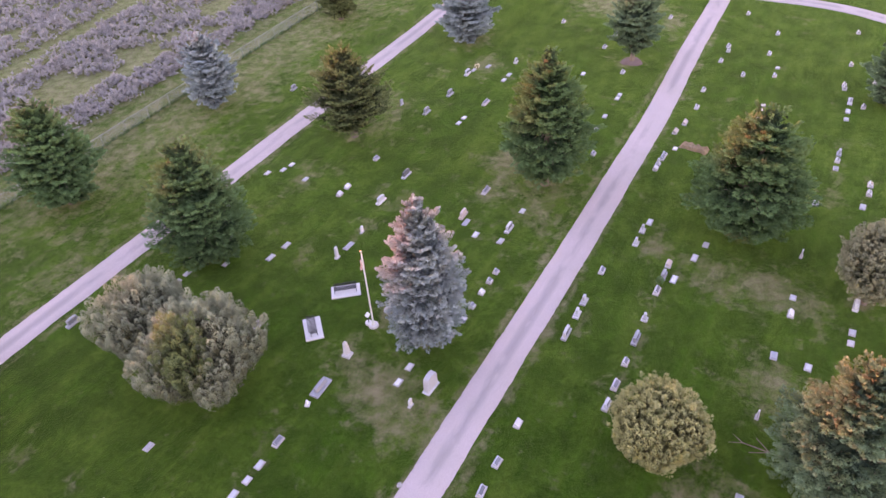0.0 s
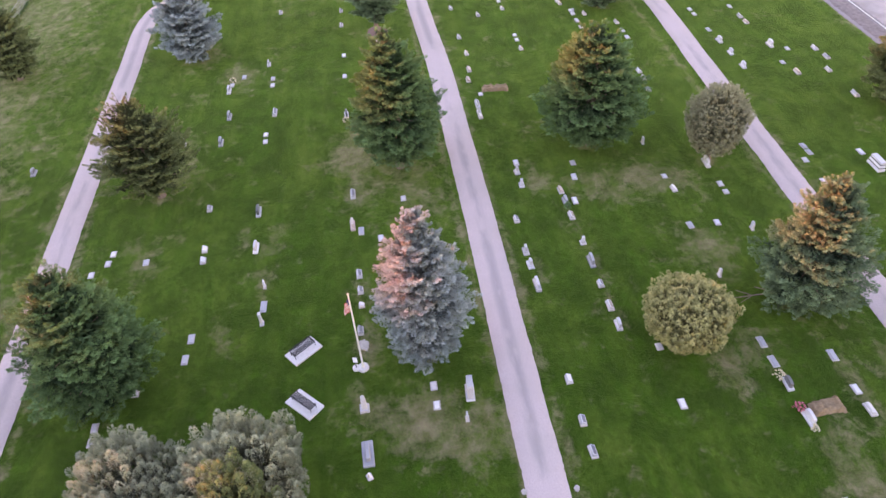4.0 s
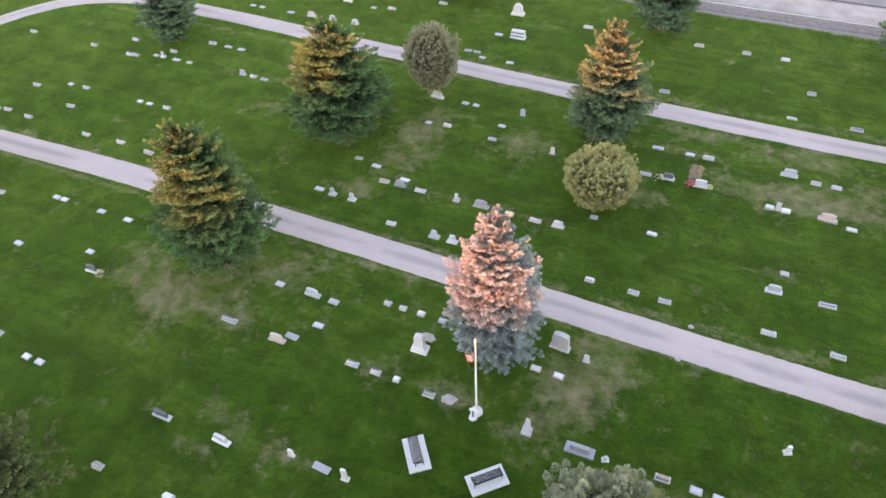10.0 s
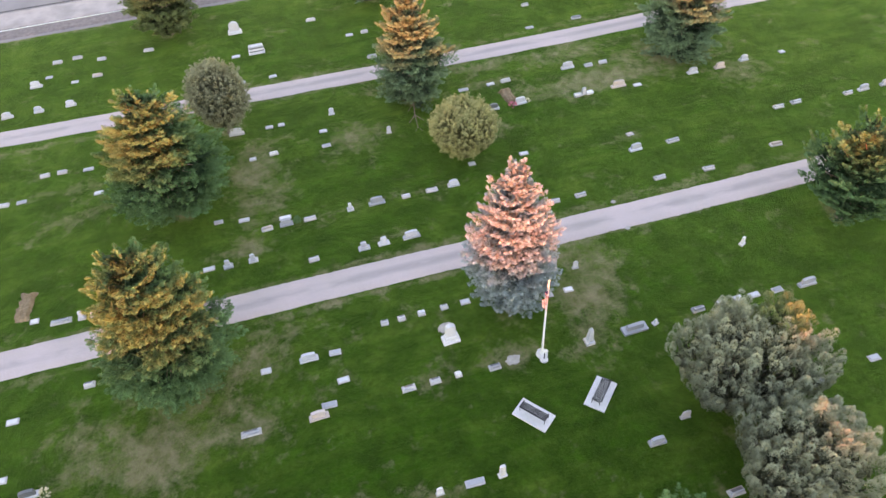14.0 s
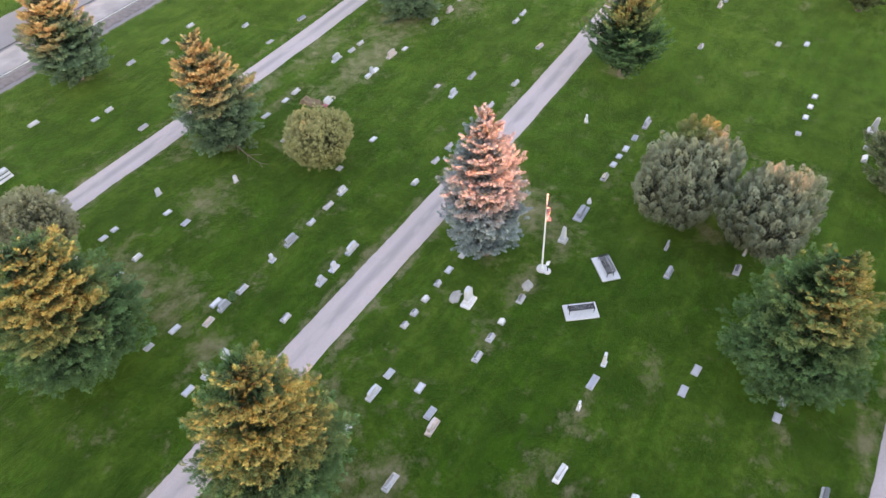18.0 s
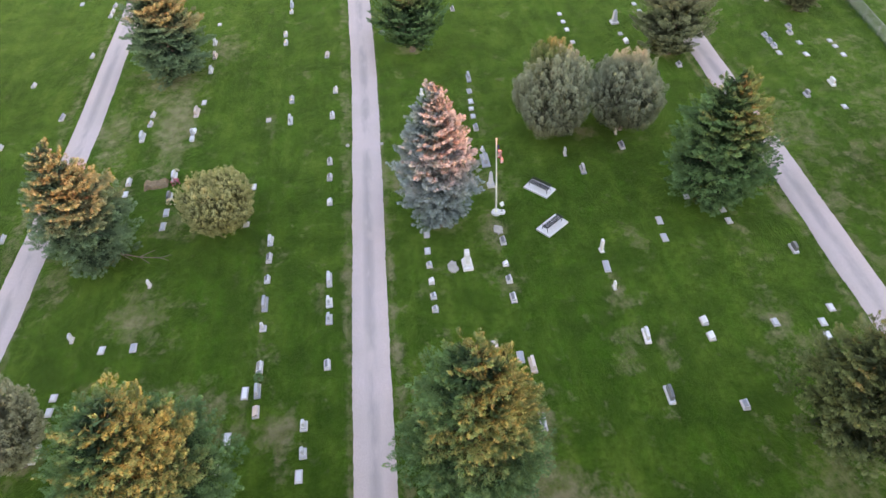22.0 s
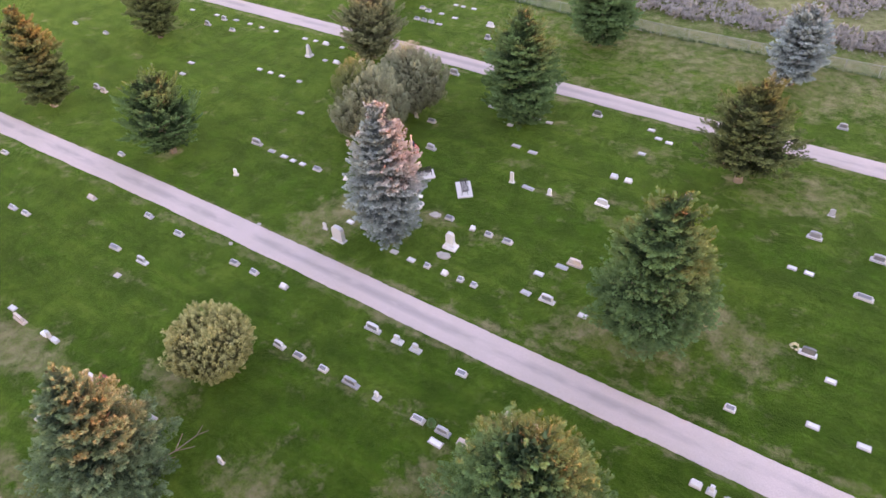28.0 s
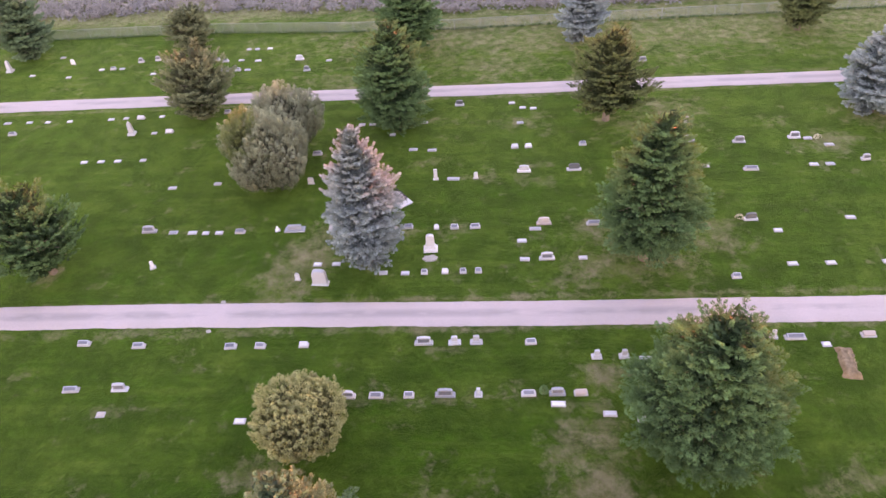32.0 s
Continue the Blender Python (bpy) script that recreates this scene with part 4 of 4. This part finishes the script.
stone_row(18.7, "fw5@-23.2:0.3 fw5@-26.9:0.2 fw5@-32.7 fw5@-35.0 fg6@-46.6:-0.2")
stone_row(29.5, "fw6@-41.9 ug7@-47.9:0.2 fw6@-50.9 fw6@-54.2:-0.2 ug8@-28.1:2.7")
stone(-3.0, 0.1, "obelisk", 0.7, "g", 0, "light grey granite obelisk with a pointed shaft near the flagpole")
stone(-25.1, 15.8, "obelisk", 0.9, "g")
stone(-45.2, 30.9, "obelisk", 0.9, "g")


def special_stone(name, m, label, pieces):
    ob = thing(name, m @ Matrix.Scale(0.88, 4), label, "gravestone", "gravestones on the lawn")
    for part_name, bm, tone in pieces:
        part(part_name, bm, TONES[tone], ob)
    return ob


# a tall stepped monument, with a flat worn stone behind it
curve = [(-0.36, 0.53), (0.36, 0.53), (0.34, 1.42), (0.24, 1.56), (0, 1.64), (-0.24, 1.56), (-0.34, 1.42)]
special_stone("monument", pose(4.86, -2.75, 0, 0, 0, 2), "tall white stepped monument with a rounded top", [
    ("base", block(bmesh.new(), 1.22, 0.78, 0.26, (0, 0, -0.03), 0.97, soft=0.02), "w"),
    ("plinth", block(bmesh.new(), 0.92, 0.54, 0.30, (0, 0, 0.232), 0.90, soft=0.02), "w"),
    ("die", outline(bmesh.new(), curve, -0.17, 0.17), "w")])
# a single broad tapering slab beside the spruce
curve = [(-0.60, -0.05), (0.60, -0.05), (0.56, 1.15), (0.46, 1.32), (0.16, 1.42), (-0.16, 1.42), (-0.46, 1.32), (-0.56, 1.15)]
special_stone("monument", pose(-2.95, -6.15, 0, 0, 0, -4), "broad grey rough-edged slab monument beside the spruce", [
    ("footing", block(bmesh.new(), 1.45, 0.62, 0.10, (0, 0, -0.03), 0.96, soft=0.02), "g"),
    ("slab", outline(bmesh.new(), curve, -0.20, 0.20), "g")])
# the low wide double stone
special_stone("double_gravestone", pose(-6.0, 0.1, 0, 0, 0, 1), "low wide blue-grey double gravestone on a long base", [
    ("base", block(bmesh.new(), 1.85, 0.74, 0.16, (0, 0, -0.03), 0.98, soft=0.02), "b"),
    ("die", block(bmesh.new(), 1.25, 0.34, 0.42, (0, 0, 0.132), 0.96, 0.8, soft=0.03), "b")])
special_stone("slim_marker", pose(4.9, 6.45, 0, 0, 0, 3), "tall slim white marble marker", [
    ("footing", block(bmesh.new(), 0.55, 0.34, 0.10, (0, 0, -0.03), 0.96, soft=0.01), "w"),
    ("shaft", block(bmesh.new(), 0.36, 0.20, 1.05, (0, 0, 0.072), 0.92, soft=0.015), "w")])
special_stone("small_marker", pose(-7.4, 0.1, 0, 0, 0, 20), "small white carved marker", [
    ("footing", block(bmesh.new(), 0.46, 0.36, 0.10, (0, 0, -0.03), 0.96, soft=0.01), "w"),
    ("figure", block(bmesh.new(), 0.30, 0.22, 0.36, (0, 0, 0.072), 0.55, soft=0.03), "w")])
special_stone("small_marker", pose(-16.1, -4.0, 0, 0, 0, 25), "white marker with a stepped top, alone on the lawn", [
    ("footing", block(bmesh.new(), 0.52, 0.36, 0.14, (0, 0, -0.03), 0.96, soft=0.01), "w"),
    ("shaft", block(bmesh.new(), 0.32, 0.22, 0.62, (0, 0, 0.112), 0.8, soft=0.02), "w")])
curve = [(-0.75, 0.36), (0.75, 0.36), (0.70, 1.15), (0.55, 1.45), (0.28, 1.66), (0, 1.72), (-0.28, 1.66), (-0.55, 1.45), (-0.70, 1.15)]
special_stone("monument", pose(13.95, -45.5, 0) @ Matrix.Scale(0.78, 4), "tall white round-topped monument on a wide base", [
    ("base", block(bmesh.new(), 2.0, 0.9, 0.40, (0, 0, -0.03), 0.96, soft=0.03), "w"),
    ("die", outline(bmesh.new(), curve, -0.24, 0.24), "w")])
special_stone("monument", pose(12.3, -40.95, 0), "white stepped monument with two dark bands", [
    ("base", block(bmesh.new(), 1.75, 0.7, 0.24, (0, 0, -0.03), 0.97, soft=0.02), "w"),
    ("lower_band", block(bmesh.new(), 1.5, 0.5, 0.14, (0, 0, 0.212)), "d"),
    ("middle", block(bmesh.new(), 1.62, 0.58, 0.20, (0, 0, 0.354), 0.98, soft=0.02), "w"),
    ("upper_band", block(bmesh.new(), 1.46, 0.44, 0.14, (0, 0, 0.556)), "d"),
    ("cap", block(bmesh.new(), 1.56, 0.52, 0.20, (0, 0, 0.698), 0.94, soft=0.02), "w")])
special_stone("triple_gravestone", pose(-13.6, -23.7, 0), "white gravestone between two low white wings", [
    ("wing", block(bmesh.new(), 0.72, 0.40, 0.26, (-0.62, 0, -0.03), 0.95, soft=0.02), "w"),
    ("wing", block(bmesh.new(), 0.72, 0.40, 0.26, (0.62, 0, -0.03), 0.95, soft=0.02), "w"),
    ("die", block(bmesh.new(), 0.42, 0.26, 0.80, (0, 0, -0.03), 0.88, soft=0.03), "g")])


def worn_stone(x, y, a, b, turn, label):
    """A flat stone that lies in the grass, with an uneven outline."""
    rng = random.Random(int(x * 10))
    pts = []
    for k in range(18):
        r = rng.uniform(0.70, 1.10)
        pts.append((a * r * math.cos(k * math.tau / 18), b * r * math.sin(k * math.tau / 18)))
    bm = bmesh.new()
    top = [bm.verts.new((px * 0.95, py * 0.95, 0.05)) for px, py in pts]
    low = [bm.verts.new((px, py, -0.05)) for px, py in pts]
    bm.faces.new(top)
    for k in range(18):
        bm.faces.new((low[k], low[(k + 1) % 18], top[(k + 1) % 18], top[k]))
    ob = new("flat_stone", mesh_of("flat_stone", bm, ROCK))
    ob.matrix_basis = pose(x, y, 0, 0, 0, turn)
    tagged(ob, label, "stone")


worn_stone(1.75, -0.15, 0.52, 0.36, 10, "pale worn stone lying flat on bare ground")
worn_stone(4.9, -3.72, 0.66, 0.40, 0, "pale worn stone lying flat behind the monument")
worn_stone(-9.9, -10.65, 0.20, 0.17, 0, "small white rock on the edge of the lane")
worn_stone(-9.65, -7.9, 0.20, 0.17, 40, "small white rock on the edge of the lane")

# a ring of bark chips round the foot of the bare-stemmed spruce
rng = np.random.default_rng(8)
rings, turns = 7, 30
r, a = [q.ravel() for q in np.meshgrid(np.linspace(0.16, 1.12, rings), np.arange(turns) * math.tau / turns, indexing="ij")]
edge = 1 + 0.10 * np.sin(a * 3 + 1) + rng.normal(0, 0.02, len(a))
k = np.arange(rings * turns).reshape(rings, turns)
quads = np.stack([k[:-1], np.roll(k[:-1], -1, 1), np.roll(k[1:], -1, 1), k[1:]], -1).reshape(-1, 4)
mulch = new("mulch_ring", array_mesh("mulch_ring", np.stack([r * edge * np.cos(a), r * edge * np.sin(a), 0.12 - 0.14 * (r / 1.12) ** 3 + rng.normal(0, 0.012, len(a))], 1), quads, MULCH))
mulch.matrix_basis = pose(45.3, -4.2, 0)
tagged(mulch, "low ring of reddish bark chips round a trunk", "mulch")

# ---- fresh graves ----


def mound(x, y, lx, ly, turn, label):
    rng = np.random.default_rng(int(abs(x) * 7))
    nx, ny = 16, 26
    u, v = [a.ravel() for a in np.meshgrid(np.linspace(-1, 1, nx), np.linspace(-1, 1, ny), indexing="ij")]
    edge = np.clip((1 - np.abs(u)) * 4, 0, 1) * np.clip((1 - np.abs(v)) * 6, 0, 1)
    lump = np.array([noise.noise((a * 2.2 + x, c * 3.5, 1.7)) for a, c in zip(u, v)])
    z = -0.06 + edge * (0.26 + 0.20 * lump + rng.uniform(-0.03, 0.05, len(u)))
    ragged = 1 + 0.16 * np.array([noise.noise((np.sign(a) * 3.1, c * 3.0, x)) for a, c in zip(u, v)]) + 0.30 * np.clip((-v - 0.62) * 4, 0, 1)
    u = u * ragged
    k = np.arange(nx * ny).reshape(nx, ny)
    q = np.stack([k[:-1, :-1], k[1:, :-1], k[1:, 1:], k[:-1, 1:]], -1).reshape(-1, 4)
    jit = rng.normal(0, 0.03, (len(u), 2))
    ob = new("grave_mound", array_mesh("grave_mound", np.stack([u * lx / 2 + jit[:, 0], v * ly / 2 + jit[:, 1], z], 1), q, SOIL))
    ob.matrix_basis = pose(x, y, 0, 0, 0, turn)
    tagged(ob, label, "grave mound")


mound(30.6, -14.3, 0.95, 2.5, -8, "fresh grave mound of bare brown soil")
mound(-7.5, -25.75, 0.95, 1.9, 3, "fresh grave mound of dry brown soil")

# ---- flowers and a little shrub at the stones ----


def bunch(x, y, z, petals, label, size=0.30, seed=1):
    rng = np.random.default_rng(seed)
    ob = thing("flower_bunch", pose(x, y, z), label, "flowers")
    way = unit(rng.normal(size=(26, 3)) * np.array([1, 1, 0.5]) + np.array([0, 0, 0.9]))
    v, t = tufts(rng, way * size * 0.15, way, size * 0.8, 0.025, 3, 0.5)
    child("stems", array_mesh("stems", v, np.arange(len(v)).reshape(-1, 3), STEMS), ob)
    v, t = tufts(rng, way * size * 0.9, way, size * 0.32, size * 0.15, 7, 1.4)
    tagged(child("blooms", array_mesh("blooms", v, np.arange(len(v)).reshape(-1, 3), petals), ob), kind="stuff")


bunch(-7.35, -24.2, 0.05, PETALS, "bunch of pink and red flowers beside a gravestone", 0.36, 1)
bunch(-8.75, -24.35, 0.05, PALE_PETALS, "bunch of cream flowers beside a gravestone", 0.26, 2)
bunch(-5.05, -24.2, 0.05, PALE_PETALS, "bunch of cream flowers at a dark gravestone", 0.34, 3)
bunch(28.2, -0.1, 0.05, PALE_PETALS, "bunch of pale flowers at a dark gravestone", 0.30, 4)
bunch(37.9, 10.7, 0.05, PALE_PETALS, "bunch of pale flowers between gravestones", 0.34, 5)
rng = np.random.default_rng(77)
place, way, fresh = lobed_points(rng, [(0, 0, 0.32, 0.30, 0.30, 0.36)], 0.07, 0.3)
v, t = tufts(rng, place, way, 0.10, 0.012, 9, 1.0)
shrub = thing("small_shrub", pose(12.2, -16.25, 0), "small round green shrub between two gravestones", "shrub")
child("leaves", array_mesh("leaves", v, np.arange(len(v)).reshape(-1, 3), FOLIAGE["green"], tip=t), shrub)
part("stem", tube(bmesh.new(), (0, 0, -0.03), (0, 0, 0.3), 0.03, 0.015, 6), BARK, shrub)

# ---- flagpole ----
pole = thing("flagpole", pose(0.02, 0, 0), "white flagpole on a round concrete footing with a limp striped flag", "flagpole")
part("footing", tube(bmesh.new(), (0, 0, -0.05), (0, 0, 0.14), 0.36, 0.33, 24), CONCRETE, pole)
part("collar", tube(bmesh.new(), (0, 0, 0.142), (0, 0, 0.30), 0.14, 0.09, 16), WHITE_PAINT, pole)
part("shaft", tube(bmesh.new(), (0, 0, 0.14), (0, 0, 6.55), 0.065, 0.04, 14), WHITE_PAINT, pole)
bm = bmesh.new()
bmesh.ops.create_uvsphere(bm, u_segments=12, v_segments=8, radius=0.075, matrix=Matrix.Translation((0, 0, 6.61)))
part("finial", bm, GOLD, pole)
part("halyard", tube(bmesh.new(), (0.085, 0, 0.9), (0.07, 0, 6.4), 0.006, 0.006, 5), WHITE_CLOTH, pole)
part("cleat", block(bmesh.new(), 0.05, 0.04, 0.16, (0.075, 0, 0.95)), ZINC, pole)


def flag_piece(lo, hi, c0, c1):
    """Part of the limp flag: lo to hi across its hoist, c0 to c1 along its fly, falling in folds."""
    verts, quads = [], []
    nu, nv = 3, 16
    for i in range(nu + 1):
        h = lo + (hi - lo) * i / nu
        for j in range(nv + 1):
            f = c0 + (c1 - c0) * j / nv
            x = 0.06 + f * 0.44 + 0.05 * math.sin(f * 9 + h * 2)
            y = 0.17 * math.sin(f * 12 + h * 3.0) * f ** 0.5
            verts.append((x, y, 6.20 - h * 0.95 * (1 - 0.15 * f) - f ** 1.1 * 0.75))
    m = nv + 1
    for i in range(nu):
        for j in range(nv):
            quads.append((i * m + j, i * m + j + 1, (i + 1) * m + j + 1, (i + 1) * m + j))
    return verts, quads


flag = new("flag")
flag.parent = pole
flag.matrix_basis = pose(0, 0, 0, 0, 0, 48)
tagged(flag, "limp flag with red and white stripes and a navy canton")
for i in range(13):
    v, q = flag_piece(i / 13, (i + 1) / 13, 0.4 if i < 7 else 0.0, 1.0)
    child("stripe", array_mesh("stripe", v, q, RED_CLOTH if i % 2 == 0 else WHITE_CLOTH), flag)
v, q = flag_piece(0, 7 / 13, 0.0, 0.4)
child("canton", array_mesh("canton", v, q, NAVY_CLOTH), flag)

sign = thing("plaque_stand", pose(0.06, 0.42, 0, 0, 0, 10), "small white plaque on a dark post beside the flagpole", "plaque")
part("footing", tube(bmesh.new(), (0, 0, -0.05), (0, 0, 0.12), 0.25, 0.23, 18), CONCRETE, sign)
part("post", tube(bmesh.new(), (0, 0, 0.12), (0, 0, 0.78), 0.035, 0.035, 8), BLACK_STEEL, sign)
bm = block(bmesh.new(), 0.40, 0.28, 0.03, (0, 0, 0), soft=0.006)
bmesh.ops.rotate(bm, verts=bm.verts, matrix=Matrix.Rotation(radians(28), 3, "X"))
bmesh.ops.translate(bm, verts=bm.verts, vec=(0, 0, 0.80))
part("plaque", bm, WHITE_PAINT, sign)

# ---- benches on their pads ----


def bench_on_pad(x, y, turn, face):
    pad = new("bench_pad", mesh_of("bench_pad", block(bmesh.new(), 2.10, 1.22, 0.14, (0, 0, -0.06), 0.995, soft=0.012), CONCRETE))
    pad.matrix_basis = pose(x, y, 0, 0, 0, turn)
    tagged(pad, "pale rectangular concrete pad in the lawn", "concrete pad", "bench pads")
    m = pose(x, y, 0.08, 0, 0, turn) @ pose(0, -0.12 * face, 0, 0, 0, 0 if face > 0 else 180) @ Matrix.Diagonal((1, 1, 0.74, 1))
    bench = thing("park_bench", m, "black slatted metal park bench on a concrete pad", "bench", "park benches")
    for k in range(7):
        part("seat_slat", block(bmesh.new(), 1.60, 0.042, 0.02, (0, -0.02 + k * 0.062, 0.43 - 0.004 * k)), BLACK_STEEL, bench)
    for k in range(4):
        part("back_slat", block(bmesh.new(), 1.60, 0.022, 0.045, (0, -0.08 - k * 0.036, 0.47 + k * 0.062)), BLACK_STEEL, bench)
    for s in (-0.78, 0.78):
        bm = bmesh.new()
        tube(bm, (s, 0.36, 0), (s, 0.34, 0.58), 0.022, 0.022, 6)
        tube(bm, (s, -0.10, 0), (s, -0.06, 0.46), 0.022, 0.022, 6)
        tube(bm, (s, -0.06, 0.44), (s, -0.20, 0.71), 0.022, 0.022, 6)
        tube(bm, (s, -0.06, 0.41), (s, 0.36, 0.40), 0.022, 0.022, 6)
        part("end_frame", bm, BLACK_STEEL, bench)
        part("armrest", tube(bmesh.new(), (s, -0.16, 0.60), (s, 0.38, 0.58), 0.026, 0.026, 6), BLACK_STEEL, bench)


bench_on_pad(2.03, 3.68, 128, 1)
bench_on_pad(-2.05, 3.62, 44, -1)

# ---- fence and open land beyond ----
fence = thing("chain_link_fence", pose(0, 0, 0), "long galvanised chain-link fence along the edge of the lawn", "fence")
FENCE = [(-90.0, 39.5), (-24.0, 39.1), (-6.0, 37.5), (6.0, 37.0), (30.0, 37.4), (90.0, 38.2)]
TOP = 1.25
post_mesh = mesh_of("post", tube(bmesh.new(), (0, 0, -0.1), (0, 0, TOP + 0.06), 0.030, 0.030, 8), WIRE)
verts, quads = [], []
for (xa, ya), (xb, yb) in zip(FENCE, FENCE[1:]):
    span, along = math.hypot(xb - xa, yb - ya), np.array([xb - xa, yb - ya, 0.0])
    along /= span
    n = max(1, round(span / 3))
    for i in range(n):
        child("post", post_mesh, fence, "", pose(xa + (xb - xa) * i / n, ya + (yb - ya) * i / n, 0))
    part("top_rail", tube(bmesh.new(), (xa, ya - 0.03, TOP), (xb, yb - 0.03, TOP), 0.022, None, 6), WIRE, fence)
    for i in range(int(span / 0.07)):
        for s in (-1, 1):
            a = np.array([xa, ya + 0.03, 0.02]) + along * i * 0.07
            b = a + along * s * TOP * 0.9 + (0, 0, TOP - 0.04)
            k = len(verts)
            for d in (-0.0045, 0.0045):
                verts += [a + along * d + (0, d * 0.3, 0), b + along * d + (0, d * 0.3, 0)]
            verts += [a + (0, -0.0045, 0), b + (0, -0.0045, 0)]
            quads += [(k, k + 2, k + 3, k + 1), (k + 2, k + 4, k + 5, k + 3), (k + 4, k, k + 1, k + 5)]
tagged(child("wire_mesh", array_mesh("wire_mesh", verts, quads, WIRE), fence), kind="stuff")

# rank grass that the mower leaves along the foot of the fence
rng = np.random.default_rng(6)
places = []
for (xa, ya), (xb, yb) in zip(FENCE, FENCE[1:]):
    f = rng.uniform(0, 1, int(abs(xb - xa) * 16))
    places.append(np.stack([xa + (xb - xa) * f, ya + (yb - ya) * f + rng.normal(-0.02, 0.13, len(f)), np.full(len(f), 0.02)], 1))
places = np.concatenate(places)
v, t = tufts(rng, places, np.array([[0.0, 0.0, 1.0]]) + rng.normal(0, 0.25, (len(places), 3)), 0.34, 0.022, 5, 0.7)
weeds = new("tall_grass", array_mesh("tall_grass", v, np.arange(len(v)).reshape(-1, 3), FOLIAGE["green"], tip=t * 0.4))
tagged(weeds, "dark unmown grass along the foot of the fence", "grass", kind="stuff")

# sagebrush, in drifts with bare ground and a track between them
rng = np.random.default_rng(5)
places, ways = [], []
for i in range(17000):
    x, y = rng.uniform(-95, 110), 41.5 + rng.uniform(0, 1) ** 1.3 * 76
    drift = noise.noise((x * 0.05, y * 0.11, 3.0)) + 0.5 * noise.noise((x * 0.16, y * 0.3, 8.0))
    if drift < -0.22 or abs(y - 60 - 0.12 * x) < 1.7 or y < 42.6 + min(max(-x / 8, 0), 3.5) + 2.5 * noise.noise((x * 0.08, 0, 1)):
        continue
    s = rng.uniform(0.35, 0.85) * (1.25 if drift > 0.25 else 1.0)
    d = unit(rng.normal(size=(14, 3)) * np.array([1, 1, 0.6]) + np.array([0, 0, 0.6]))
    places.append(np.array([x, y, 0.06]) + d * s * np.array([0.85, 0.85, 0.80]) * rng.uniform(0.75, 1.05, (14, 1)))
    ways.append(d)
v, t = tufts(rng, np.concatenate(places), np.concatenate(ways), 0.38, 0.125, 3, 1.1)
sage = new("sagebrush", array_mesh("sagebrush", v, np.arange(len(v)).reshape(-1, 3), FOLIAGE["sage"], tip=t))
tagged(sage, "grey-lilac sagebrush in dense drifts on open land", "sagebrush", kind="stuff")

# ---- car on the far lane ----
car = thing("parked_car", pose(-60.4, 21.75, 0.045, 0, 0, 177), "white estate car with dark windows on the gravel lane", "car")


def car_body():
    """Half outlines along the length, widest at the waist, joined into one shell."""
    bm = bmesh.new()
    ribs = []
    for x, low, waist, half in ((-2.15, 0.42, 0.78, 0.68), (-2.0, 0.30, 0.92, 0.82), (-1.2, 0.24, 0.98, 0.88), (0.0, 0.22, 0.98, 0.89), (0.75, 0.24, 0.97, 0.88), (1.55, 0.26, 0.88, 0.84), (2.05, 0.34, 0.74, 0.74), (2.2, 0.42, 0.60, 0.60)):
        ring = [(half * 0.86, low), (half, low + 0.16), (half, waist - 0.14), (half * 0.92, waist)]
        ribs.append([bm.verts.new((x, y, z)) for y, z in ring] + [bm.verts.new((x, -y, z)) for y, z in ring[::-1]])
    for a, b in zip(ribs, ribs[1:]):
        for k in range(8):
            bm.faces.new((a[k], a[(k + 1) % 8], b[(k + 1) % 8], b[k]))
    bm.faces.new(ribs[0])
    bm.faces.new(ribs[-1][::-1])
    bmesh.ops.recalc_face_normals(bm, faces=bm.faces)
    return bm


body = part("body", car_body(), CAR_PAINT, car, "white painted body")
cabin = bmesh.new()
base = [cabin.verts.new(p) for p in ((-2.02, -0.76, 0.93), (0.98, -0.78, 0.95), (0.98, 0.78, 0.95), (-2.02, 0.76, 0.93))]
roof = [cabin.verts.new(p) for p in ((-1.70, -0.60, 1.44), (0.22, -0.62, 1.47), (0.22, 0.62, 1.47), (-1.70, 0.60, 1.44))]
for k in range(4):
    cabin.faces.new((base[k], base[(k + 1) % 4], roof[(k + 1) % 4], roof[k]))
cabin.faces.new(roof)
part("windows", cabin, CAR_GLASS, car, "dark tinted windows")
part("roof", block(bmesh.new(), 2.06, 1.30, 0.05, (-0.74, 0, 1.455), 0.94, soft=0.02), CAR_PAINT, car)
for x in (-1.66, -0.72, 0.0):
    for y in (-1, 1):
        part("pillar", tube(bmesh.new(), (x - 0.05, y * 0.785, 0.95), (x, y * 0.635, 1.46), 0.045, 0.04, 6), CAR_PAINT, car)
wheel_mesh = mesh_of("wheel", tube(bmesh.new(), (0, -0.11, 0), (0, 0.11, 0), 0.32, 0.32, 18), BLACK_STEEL)
rim_mesh = mesh_of("rim", tube(bmesh.new(), (0, -0.115, 0), (0, 0.115, 0), 0.20, 0.20, 14), ZINC)
for x in (-1.32, 1.36):
    for y in (-0.80, 0.80):
        wheel = child("wheel", wheel_mesh, car, "", pose(x, y, 0.32))
        child("rim", rim_mesh, wheel)
for y in (-0.52, 0.52):
    part("headlight", block(bmesh.new(), 0.10, 0.30, 0.14, (2.12, y, 0.52), 0.9, soft=0.02), CAR_GLASS, car)
    part("tail_light", block(bmesh.new(), 0.08, 0.22, 0.22, (-2.13, y, 0.55), 0.9, soft=0.02), RED_CLOTH, car)
    part("mirror", block(bmesh.new(), 0.10, 0.20, 0.12, (0.70, y * 1.85, 0.98), 0.9, soft=0.02), CAR_PAINT, car)
